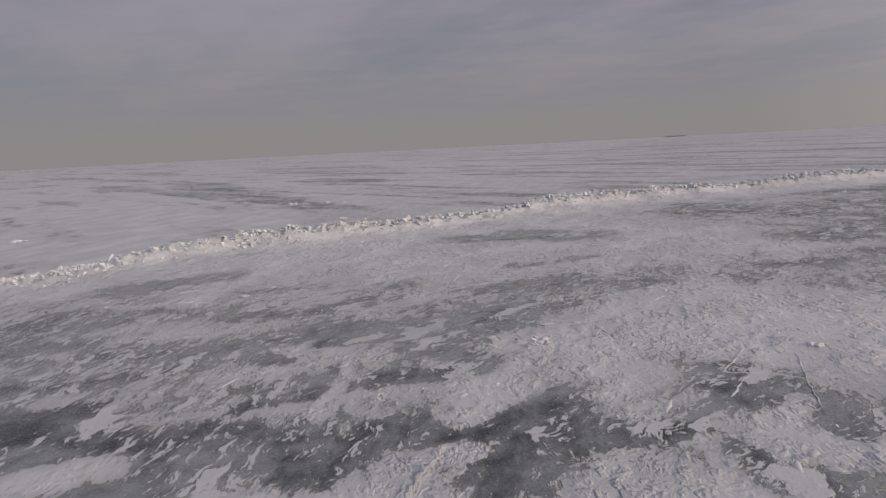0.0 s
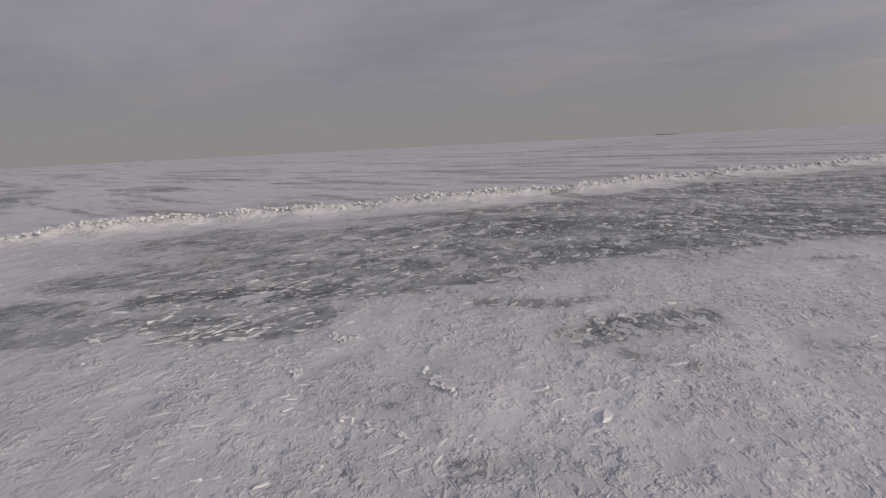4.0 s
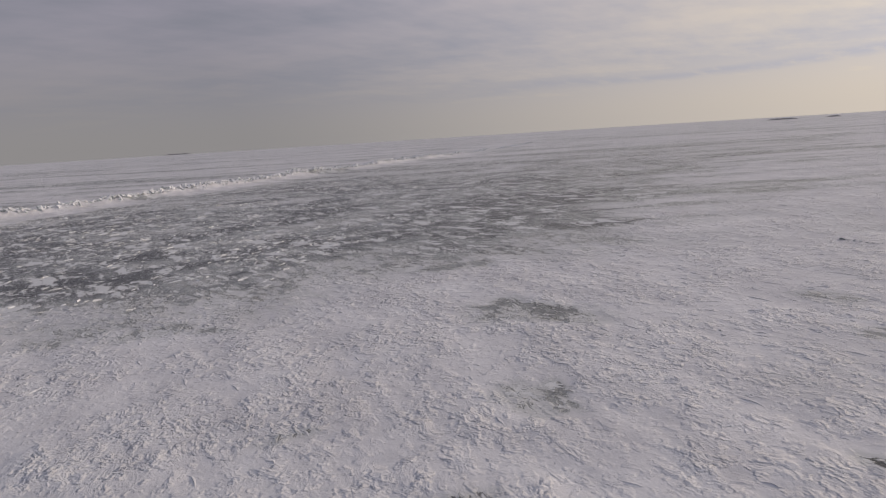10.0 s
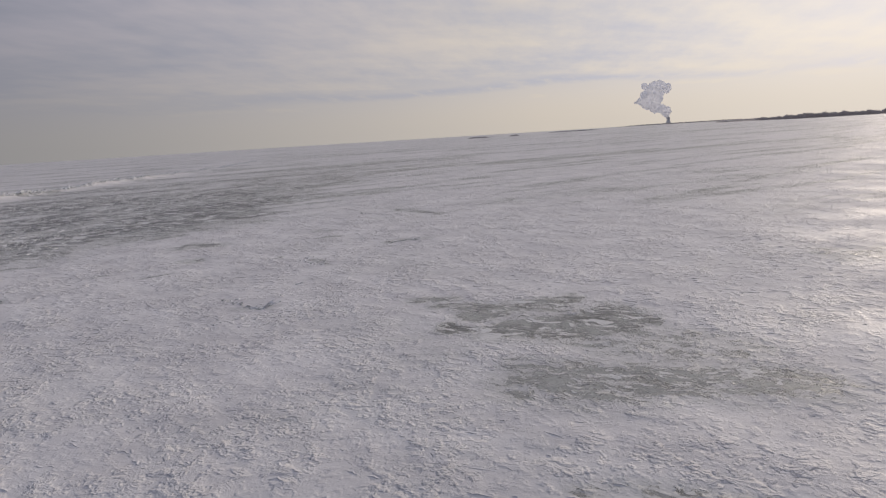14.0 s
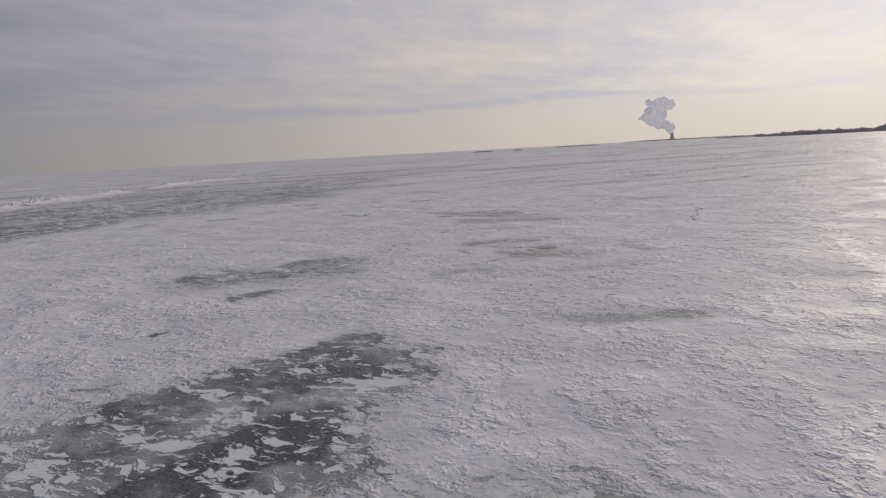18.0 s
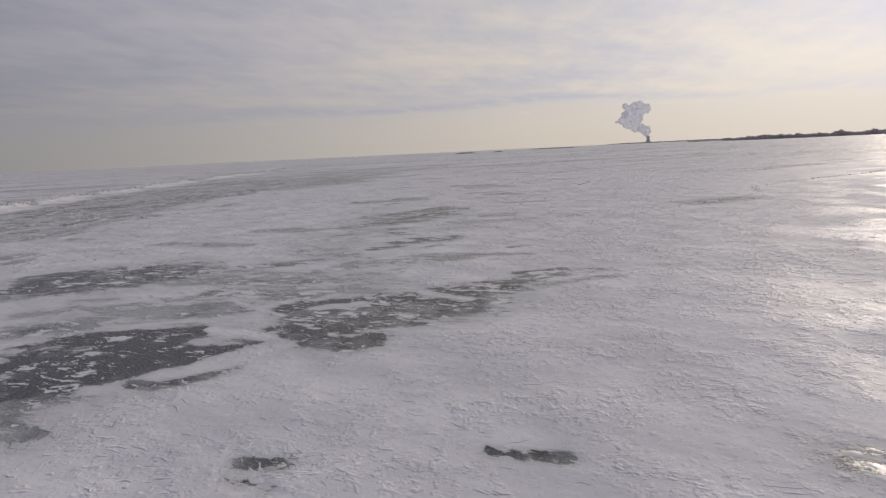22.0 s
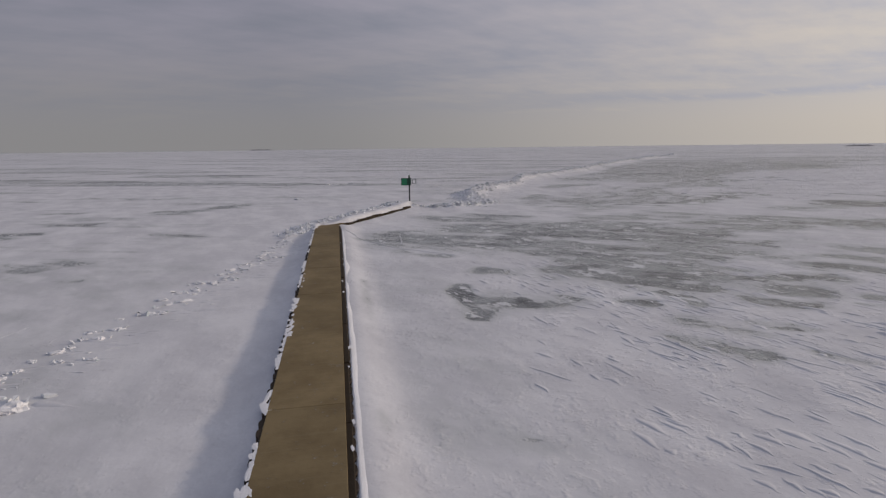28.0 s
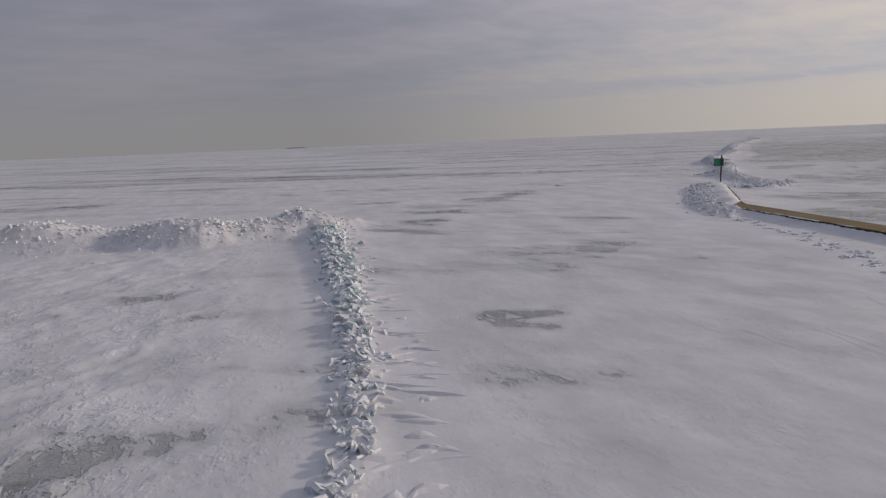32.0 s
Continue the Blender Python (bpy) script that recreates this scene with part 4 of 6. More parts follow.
def drift_height(X, Y):
    """Snow relief: drifts banked on the ridges, hollows by the pier, low dunes."""
    d, side, s = line_distance(X, Y, RIDGE)
    amp = np.maximum(np.where(s > 120, 0.6, 0.25), 0.72 + 0.8 * (value_noise(s, s * 0, 9.0, 3) - 0.45) + 0.45 * (value_noise(s, s * 0, 3.0, 4) - 0.5))
    wide = np.where(side > 0, 2.6, 1.4)
    z = amp * np.exp(-(d / wide) ** 1.35) * np.interp(s, [0, 5, 12, 17, 24, 36, 60, 130, 260, 300, 380], [0.10, 0.12, 0.22, 0.65, 0.95, 1.0, 0.9, 0.9, 1.0, 0.6, 0.25])
    d, side, s = line_distance(X, Y, BLUE_RIDGE)
    z += (0.03 + 0.30 * np.clip(s / 38, 0, 1) ** 2) * np.exp(-(d / np.where(side > 0, 2.2, 1.3)) ** 2)
    d, side, s = line_distance(X, Y, BANK)
    z += (1.30 + 0.45 * np.sin(s * 0.55 + 0.6) + 0.5 * (value_noise(s, s * 0, 2.5, 6) - 0.5)) * np.exp(-(d / 2.5) ** 4) * np.clip(0.3 + s / 5, 0, 1)
    d, side, s = line_distance(X, Y, [PIER_A, PIER_B])
    z += np.where(side > 0, 0.26 * np.exp(-((d - 1.5) / 0.9) ** 2), (0.14 + 0.26 * np.clip((s - 28) / 34, 0, 1)) * np.exp(-((d - 0.9) / 0.75) ** 2)) * (d > 0.8)
    d, side, s = line_distance(X, Y, [ARM_A, ARM_B])
    bury = np.clip((s - 0.8) / 2.0, 0, 1)
    z += np.where(side > 0, np.where(d < 0.36, 0.57 * bury, 0.16 * np.exp(-((d - 0.8) / 1.6) ** 2)), 0.30 * np.exp(-((d - 0.4) / 2.2) ** 2) + 0.42 * bury * np.exp(-((d - 0.3) / 1.7) ** 2))
    z += 0.25 * np.exp(-(((X + 49.7) / 2.6) ** 2 + ((Y - 17.4) / 2.2) ** 2))
    return z


LAKE_GRID = []
LAKE_BARE = []


def lumps(X, Y, seed):
    """Snow-caked rubble: sharp little heaps at two sizes."""
    a = np.abs(2 * value_noise(X + 0.3 * value_noise(X, Y, 0.5, seed + 2), Y, 0.75, seed) - 1)
    b = np.abs(2 * value_noise(X, Y, 0.36, seed + 1) - 1)
    return 0.65 * (1 - a) ** 2 + 0.35 * b


def rubble_height(X, Y):
    """How high the snow-caked rubble stands over the drifts."""
    z = np.zeros(X.shape)
    for line, w0, w1, h0, h1, seed in ((RIDGE, 2.2, 1.5, 0.40, 0.55, 60), (BLUE_RIDGE, 0.5, 1.2, 0.12, 0.36, 64), (BANK, 2.9, 2.9, 0.42, 0.38, 68),
                                       (RUBBLE, 1.1, 1.1, 0.30, 0.32, 72),
                                       (MARK_RUBBLE, 0.8, 0.7, 0.35, 0.3, 76)):
        d, side, s = line_distance(X, Y, line)
        u = np.clip(s / max(s.max() * 0.08 if line is RIDGE else s.max(), 1), 0, 1)
        w, hh = w0 + (w1 - w0) * u, h0 + (h1 - h0) * u
        z += hh * np.exp(-(d / w) ** 4) * lumps(X, Y, seed)
    return z


def build_lake():
    xs = np.concatenate([-np.geomspace(4200, 136, 34), np.arange(-132, -112, 0.5), np.arange(-112, 110, 0.25), np.arange(110, 165, 0.7), np.geomspace(168, 4200, 34)])
    ys = np.concatenate([-np.geomspace(4200, 56, 26), np.arange(-52, 76, 0.25), np.arange(76, 212, 0.55), np.arange(212, 260, 1.5), np.geomspace(264, 4400, 38)])
    X, Y = np.meshgrid(xs, ys)
    cov, dark = np.zeros(X.shape), np.full(X.shape, 0.35)
    wx = X + (value_noise(X, Y, 2.6, 11) - 0.5) * 1.5
    wy = Y + (value_noise(X, Y, 2.6, 12) - 0.5) * 1.5
    # the strip of refrozen slush along the ridge
    dr, side, s = line_distance(wx, wy, RIDGE)
    ds, sside, ss = line_distance(wx, wy, SNOWLINE)
    inner = np.where(sside < 0, ds, -ds) + (value_noise(X, Y, 6.0, 21) - 0.5) * 6 + (value_noise(X, Y, 2.2, 24) - 0.5) * 3
    strip = np.clip((dr - 4.5) / 4.0, 0, 1) * np.clip(inner / 9.0 + 0.45, 0, 1) * (side > 0) * np.clip((s - 45) / 20, 0, 1) * np.clip((300 - s) / 120, 0.0, 1)
    patchy = value_noise(wx * 0.5 + wy * 0.3, wy * 1.1 - wx * 0.6, 6.0, 22) * 0.6 + value_noise(wx, wy, 3.0, 23) * 0.4
    cov = np.maximum(cov, strip * np.clip(0.60 + (patchy - 0.5) * 0.75, 0, 1))
    dark = np.where(strip > 0.1, 0.50 + (patchy - 0.5) * 0.6, dark)
    # rough snow-ice mix where the first stretch passes
    dm, sd, sm = line_distance(X, Y, [(-25, 12), (-5, 22), (12, 34)])
    cov = np.maximum(cov, 0.57 * np.exp(-(dm / 11) ** 2) * (0.35 + value_noise(wx * 0.8 + wy * 0.35, wy * 1.3 - wx * 0.8, 2.6, 31)))
    # a light scour everywhere the flight goes
    cov = np.maximum(cov, 0.20 * value_noise(wx, wy, 5.0, 33) ** 1.5 * np.clip((X + 54) / 12, 0, 1))
    polish = np.clip((-66 - X) / 5, 0, 1) * np.clip((X + 96) / 5, 0, 1) * np.clip((6 - Y) / 12, 0, 1)
    cov = np.maximum(cov, polish * (0.12 + 0.13 * value_noise(wx * 0.9 + wy * 0.3, wy * 0.5, 7.0, 35)))
    # thinner snow in the wind shadow along the pier
    off = X - (-60.3 + 0.1436 * (Y - 1.1))
    lee = np.clip((off - 2.2) / 1.2, 0, 1) * np.clip((10 - off) / 5, 0, 1) * np.clip((-4 - Y) / 8, 0, 1)
    cov = np.maximum(cov, lee * (0.13 + 0.14 * value_noise(wx * 0.9, wy * 0.5, 4.0, 37)))
    dm, sd, sm = line_distance(X, Y, [(6, -23), (22, -7), (42, 7)])
    cov = np.maximum(cov, 0.36 * np.exp(-(dm / 6.5) ** 2) * (0.32 + value_noise(wx, wy * 0.7, 2.2, 36)))
    for x0, y0, x1, y1, w, st, dk in strokes:
        if y0 > 5 and x0 < 8:
            dk = dk + 0.06
        if x0 < -30:
            dk = dk * 1.02
        m = w * 2.2 + 2
        i0, i1 = np.searchsorted(xs, [min(x0, x1) - m, max(x0, x1) + m])
        j0, j1 = np.searchsorted(ys, [min(y0, y1) - m, max(y0, y1) + m])
        sl = (slice(j0, j1), slice(i0, i1))
        if i1 <= i0 or j1 <= j0:
            continue
        f = min(1.0, w / 1.0)
        px, py = X[sl] + (wx[sl] - X[sl]) * f, Y[sl] + (wy[sl] - Y[sl]) * f
        d, _, _ = line_distance(px, py, [(x0, y0), (x1 + 0.01, y1)])
        g = np.clip(1.35 - 0.72 * d / max(w, 0.25), 0, 1) * (0.20 + 0.54 * st)
        more = g > cov[sl]
        cov[sl] = np.where(more, g, cov[sl])
        dark[sl] = np.where(more & (g > 0.15), dk * min(1.0, 0.45 + 0.6 * st), dark[sl])
    for x0, y0, x1, y1, w in drifts:
        i0, i1 = np.searchsorted(xs, [min(x0, x1) - 3 * w - 1, max(x0, x1) + 3 * w + 1])
        j0, j1 = np.searchsorted(ys, [min(y0, y1) - 3 * w - 1, max(y0, y1) + 3 * w + 1])
        sl = (slice(j0, j1), slice(i0, i1))
        d, _, _ = line_distance(X[sl] + (wx[sl] - X[sl]) * min(1.0, w), Y[sl] + (wy[sl] - Y[sl]) * min(1.0, w), [(x0, y0), (x1 + 0.01, y1)])
        cov[sl] *= 1 - 0.8 * np.exp(-(d / w) ** 3)
    out = np.maximum(np.maximum(-128 - X, X - 118), np.maximum(-60 - Y, Y - 62))
    # real streaks, thickened with distance so their colour also greys the lake like haze
    wild = np.clip(out / 20 + 0.3, 0.12, 1) + 0.3 * np.clip(out / 250, 0, 1)
    dr0, side0, _ = line_distance(X, Y, RIDGE)
    wild = np.where((side0 < 0) & (dr0 > 3), np.clip(wild + 0.6, 0, 1.3), wild)
    Z = drift_height(X, Y)
    cov *= np.clip(1.25 - Z / 0.22, 0, 1)
    flat = 1 - np.clip(cov * 1.2, 0, 1)
    Z += rubble_height(X, Y)
    rx, ry = X * 0.985 + Y * 0.17, -X * 0.17 + Y * 0.985
    ridged = 1 - np.abs(2 * value_noise(rx + (value_noise(X, Y, 1.7, 45) - 0.5) * 1.2, ry * 0.38, 0.85, 44) - 1)
    where = value_noise(X, Y, 5.0, 46)
    dune = (value_noise(rx, ry * 0.4, 1.1, 41) - 0.5) * 0.035 + (value_noise(X, Y, 0.62, 47) - 0.5) * 0.02 + (value_noise(rx, ry * 0.35, 4.0, 42) - 0.5) * 0.06 + (value_noise(X, Y, 14, 43) - 0.5) * 0.12
    rough = 0.17 + (0.13 * np.clip((X + 60) / 12, 0, 1) + 0.60 * np.clip((X - 2) / 28, 0, 1)) * np.clip((118 - X) / 40, 0.4, 1) - 0.07 * np.clip((-60 - X) / 6, 0, 1) + 0.30 * np.clip((-98 - X) / 6, 0, 1)
    early = np.clip((Y + 0.45 * X - 8) / 6, 0, 1) * np.clip((40 - X) / 16, 0, 1)
    rough = np.maximum(rough, 0.92 * np.clip((Y + 0.25 * X - 2) / 8, 0, 1) * np.clip((X + 42) / 6, 0, 1))
    lips = np.exp(-(((X + 34) / 26) ** 4)) * np.clip((-8 - Y) / 12, 0, 1)
    dune = dune * (0.25 + 0.75 * rough) + lips * ridged ** 7 * 0.03 * np.clip(where * 2.2 - 0.6, 0, 1)
    dune += rough * (ridged ** 4) * 0.03 * np.clip(where * 1.6 - 0.35, 0, 1)
    west = np.clip((-100 - X) / 4, 0, 1) * np.clip((X + 135) / 6, 0, 1) * np.clip((8 - Y) / 6, 0, 1)
    qx, qy = X * 0.80 + Y * 0.60, -X * 0.60 + Y * 0.80
    waves = 1 - np.abs(2 * value_noise(qx * 0.45 + (value_noise(X, Y, 1.5, 49) - 0.5), qy, 0.9, 48) - 1)
    dune += west * (waves ** 5 * 0.12 + (value_noise(X, Y, 0.5, 50) - 0.5) * 0.025)
    near = np.clip(1.6 - np.maximum(np.abs(X) - 130, np.abs(Y - 60) - 180) / 60, 0, 1)
    Z = Z + dune * flat * near + 0.03 * flat
    LAKE_GRID.append((xs, ys, Z))
    LAKE_BARE.append((xs, ys, cov))
    n = X.size
    co = np.stack([X, Y, Z], -1).reshape(-1, 3).astype(np.float32)
    idx = np.arange(n).reshape(X.shape)
    quads = np.stack([idx[:-1, :-1], idx[:-1, 1:], idx[1:, 1:], idx[1:, :-1]], -1).reshape(-1, 4).astype(np.int32)
    me = bpy.data.meshes.new("ground")
    me.vertices.add(n)
    me.vertices.foreach_set("co", co.ravel())
    me.loops.add(quads.size)
    me.loops.foreach_set("vertex_index", quads.ravel())
    me.polygons.add(len(quads))
    me.polygons.foreach_set("loop_start", np.arange(0, quads.size, 4, dtype=np.int32))
    me.polygons.foreach_set("use_smooth", np.ones(len(quads), bool))
    crust = np.clip((X - Y * 0.6 + 10) / 50, 0.15, 1)
    for gx, gy, gr in GLAZED:
        crust = np.maximum(crust, 2.0 * np.exp(-(((wx - gx) ** 2 + (wy - gy) ** 2) / gr ** 2) ** 1.5))
    for name, arr in (("bare", cov), ("dark", dark), ("wild", wild), ("crust", crust), ("rough", rough), ("early", early)):
        me.attributes.new(name, "FLOAT", "POINT").data.foreach_set("value", arr.astype(np.float32).ravel())
    me.update()
    me.validate()
    me.materials.append(LAKE)
    return tagged(new("ground", me), "frozen lake of wind-packed snow with bare grey ice patches", "frozen lake", kind="structure")


ground = build_lake()


def sample(field, x, y):
    xs, ys, Z = field[0]
    i = min(max(int(np.searchsorted(xs, x)) - 1, 0), len(xs) - 2)
    j = min(max(int(np.searchsorted(ys, y)) - 1, 0), len(ys) - 2)
    f, g = (x - xs[i]) / (xs[i + 1] - xs[i]), (y - ys[j]) / (ys[j + 1] - ys[j])
    return float((Z[j, i] * (1 - f) + Z[j, i + 1] * f) * (1 - g) + (Z[j + 1, i] * (1 - f) + Z[j + 1, i + 1] * f) * g)


def lake_height(x, y):
    """The height of the snow or ice at a place."""
    return sample(LAKE_GRID, x, y)


# ---- ice blocks ----
def slab_mesh(name, seed, thick, mat):
    """A broken slab of ice: an uneven polygon with a chipped, tapered rim."""
    rng = random.Random(seed)
    bm = bmesh.new()
    n = rng.choice((5, 6, 7))
    long = rng.uniform(0.5, 0.95)
    ring = [(rng.uniform(0.26, 0.60), (i + rng.uniform(-0.38, 0.38)) * math.tau / n) for i in range(n)]
    low = [bm.verts.new((r * math.cos(a), r * math.sin(a) * long, -thick / 2)) for r, a in ring]
    high = [bm.verts.new((r * rng.uniform(0.62, 1.0) * math.cos(a), r * rng.uniform(0.62, 1.0) * math.sin(a) * long, thick / 2 + rng.uniform(-0.3, 0.15) * thick)) for r, a in ring]
    bm.faces.new(low[::-1])
    bm.faces.new(high)
    for i in range(n):
        bm.faces.new((low[i], low[(i + 1) % n], high[(i + 1) % n], high[i]))
    me = bpy.data.meshes.new(name)
    bm.to_mesh(me)
    bm.free()
    me.materials.append(mat)
    return me


def slab_arrays(seed, thick):
    me = slab_mesh("tmp", seed, thick, SNOW)
    v = [tuple(p.co) for p in me.vertices]
    f = [tuple(p.vertices) for p in me.polygons]
    bpy.data.meshes.remove(me)
    return v, f


def joined(name, mats, mat, parent, label):
    """Many slabs as one mesh, of kind stuff."""
    verts, faces = [], []
    kinds = [slab_arrays(900 + i, t) for i, t in enumerate((0.16, 0.24, 0.34, 0.48))]
    for q, m in enumerate(mats):
        v, f = kinds[q % 4]
        o = len(verts)
        verts.extend((m @ Vector(p))[:] for p in v)
        faces.extend(tuple(o + i for i in p) for p in f)
    me = bpy.data.meshes.new(name)
    me.from_pydata(verts, [], faces)
    me.materials.append(mat)
    ob = new(name, me)
    ob.parent = parent
    return tagged(ob, label, kind="stuff")


def tumbled(rng, x, y, z, size, tilt):
    return (Matrix.Translation((x, y, z)) @ Matrix.Rotation(rng.uniform(0, math.tau), 4, "Z")
            @ Matrix.Rotation(radians(rng.gauss(0, tilt)), 4, "X") @ Matrix.Rotation(radians(rng.gauss(0, tilt)), 4, "Y")
            @ Matrix.Diagonal((size, size * rng.uniform(0.7, 1.2), size * rng.uniform(0.6, 1.1), 1)))


def heap(name, label, category, line, count, single, width, height, size, mats, seed, tilt=38, near=(0.0, 1.0), bias=1.0, lean=0.0, thin=1.0, patchy=0.3):
    """Blocks heaped along a bent line: singles over the stretch 'near', the rest joined. Two materials trade places along the line."""
    rng = random.Random(seed)
    at, _ = polyline(line)
    base = thing(name, label, category)
    meshes = [[slab_mesh("ice_block", seed * 10 + i, t * thin, mat) for i, t in enumerate((0.15, 0.20, 0.26, 0.34, 0.46))] for mat in mats]
    spare, made = [[] for _ in mats], 0
    for i in range(count):
        u = ((i + rng.random()) / count) ** bias
        p, d = at(u)
        w, h, sz = (f(u) if callable(f) else f for f in (width, height, size))
        clump = 0.25 + 1.05 * (0.5 + 0.5 * noise.noise(Vector((u * 90, seed, 0)))) ** 1.5 * 1.4
        if rng.random() > patchy + clump * 0.75:
            continue
        off = (rng.gauss(0, 0.42) + lean) * w
        rise = h * clump * max(0.0, 1 - (off / (1.2 * w)) ** 2) * rng.uniform(0.0, 1.0)
        s = sz * rng.triangular(0.28, 1.1, 0.5) * (1.35 if rng.random() < 0.07 else 1.0)
        x, y = p[0] - d[1] * off, p[1] + d[0] * off
        m = tumbled(rng, x, y, lake_height(x, y) + 0.55 * rise - 0.06 * s, s, tilt)
        which = 1 if len(mats) > 1 and rng.random() < u * 2.2 - 0.25 else 0
        if near[0] <= u <= near[1] and made < single:
            ob = new("ice_block", meshes[which][i % 5])
            ob.parent = base
            ob.matrix_world = m
            made += 1
        else:
            spare[which].append(m)
    for mat, ms in zip(mats, spare):
        if ms:
            joined("ice_rubble", ms, mat, base, "small broken ice rubble caked in snow")
    return base


def scatter(name, label, category, spots, mat, seed, group):
    """Single chunks on the snow: upturned plates frozen together, half drifted over, with a tail in the lee."""
    rng = random.Random(seed)
    for x, y, s in spots:
        s *= 1.25
        t = thing(name, label, category, group, at=(x, y, lake_height(x, y)))
        for j in range(rng.choice((1, 2))):
            ob = new("snow_lump", lump_pool[rng.randrange(len(lump_pool))])
            ob.parent = t
            ob.matrix_basis = pose(rng.gauss(0, 0.22) * s, rng.gauss(0, 0.16) * s, 0.0, 0, 0, rng.uniform(-30, 30)) @ Matrix.Diagonal((s * rng.uniform(0.6, 1.1), s * rng.uniform(0.4, 0.6), s * rng.uniform(0.35, 0.6), 1))
        for j in range(rng.choice((4, 5, 6))):
            ob = new("ice_block", slab_pool[rng.randrange(len(slab_pool))])
            ob.parent = t
            q = s * rng.uniform(0.22, 0.62)
            ob.matrix_basis = (pose(rng.gauss(0, 0.5) * s, rng.gauss(0, 0.30) * s, 0.10 * q, 0, 0, rng.uniform(0, 360)) @ pose(0, 0, 0, rng.gauss(0, 38), rng.gauss(0, 30), 0)
                               @ Matrix.Diagonal((q, q * rng.uniform(0.6, 1.1), q * rng.uniform(0.5, 0.9), 1)))
        if s > 0.33:
            ob = new("snow_drift", drift_pool[rng.randrange(len(drift_pool))])
            ob.parent = t
            ob.matrix_basis = pose(0.25 * s, rng.uniform(-0.2, 0.2) * s, -0.01, 0, 0, rng.gauss(-14, 7)) @ Matrix.Diagonal((s * rng.uniform(1.2, 2.8), s * rng.uniform(0.3, 0.55), s * rng.uniform(0.2, 0.34), 1))


def drift_mesh(seed, mat):
    """A lee drift: a sharp-crested tongue of snow that thins out down wind."""
    bm = bmesh.new()
    rows = []
    for i in range(9):
        u = i / 8
        w = 0.5 * (1 - u) ** 0.8 * min(1, 0.5 + u * 4)
        h = 0.5 * (1 - u) ** 1.4 * min(1, 0.4 + u * 5)
        mid = 0.16 * noise.noise(Vector((u * 2, seed * 3.1, 0)))
        rows.append([bm.verts.new((u, mid + o * w, hh * h - 0.03)) for o, hh in ((-1.2, -0.1), (-0.6, 0.35), (0.05, 1.0), (0.3, 0.55), (0.7, -0.1))])
    for p, q in zip(rows, rows[1:]):
        for j in range(4):
            bm.faces.new((p[j], q[j], q[j + 1], p[j + 1])).smooth = True
    me = bpy.data.meshes.new("snow_drift")
    bm.to_mesh(me)
    bm.free()
    me.materials.append(mat)
    return me


drift_pool = [drift_mesh(i, LAKE) for i in range(3)]
slab_pool = [slab_mesh("ice_block", 70 + i, t, CHUNK_ICE) for i, t in enumerate((0.13, 0.18, 0.26, 0.40))]


def lump_mesh(name, seed, mat):
    """A rough crusted lump of snow and ice bits."""
    bm = bmesh.new()
    bmesh.ops.create_icosphere(bm, subdivisions=3, radius=0.5)
    for v in bm.verts:
        q = v.co.copy()
        v.co *= 1 + 0.5 * noise.noise(q * 2.6 + Vector((seed * 7, 0, 0))) + 0.34 * noise.noise(q * 7 + Vector((0, seed * 5, 0)))
        v.co.z *= 0.7
    me = bpy.data.meshes.new(name)
    bm.to_mesh(me)
    bm.free()
    me.materials.append(mat)
    return me


lump_pool = [lump_mesh("snow_lump", i, SNOW) for i in range(3)]


# ---- pier ----
def along(a, b):
    v = Vector((b[0] - a[0], b[1] - a[1], 0))
    return v.length, math.degrees(math.atan2(v.y, v.x))


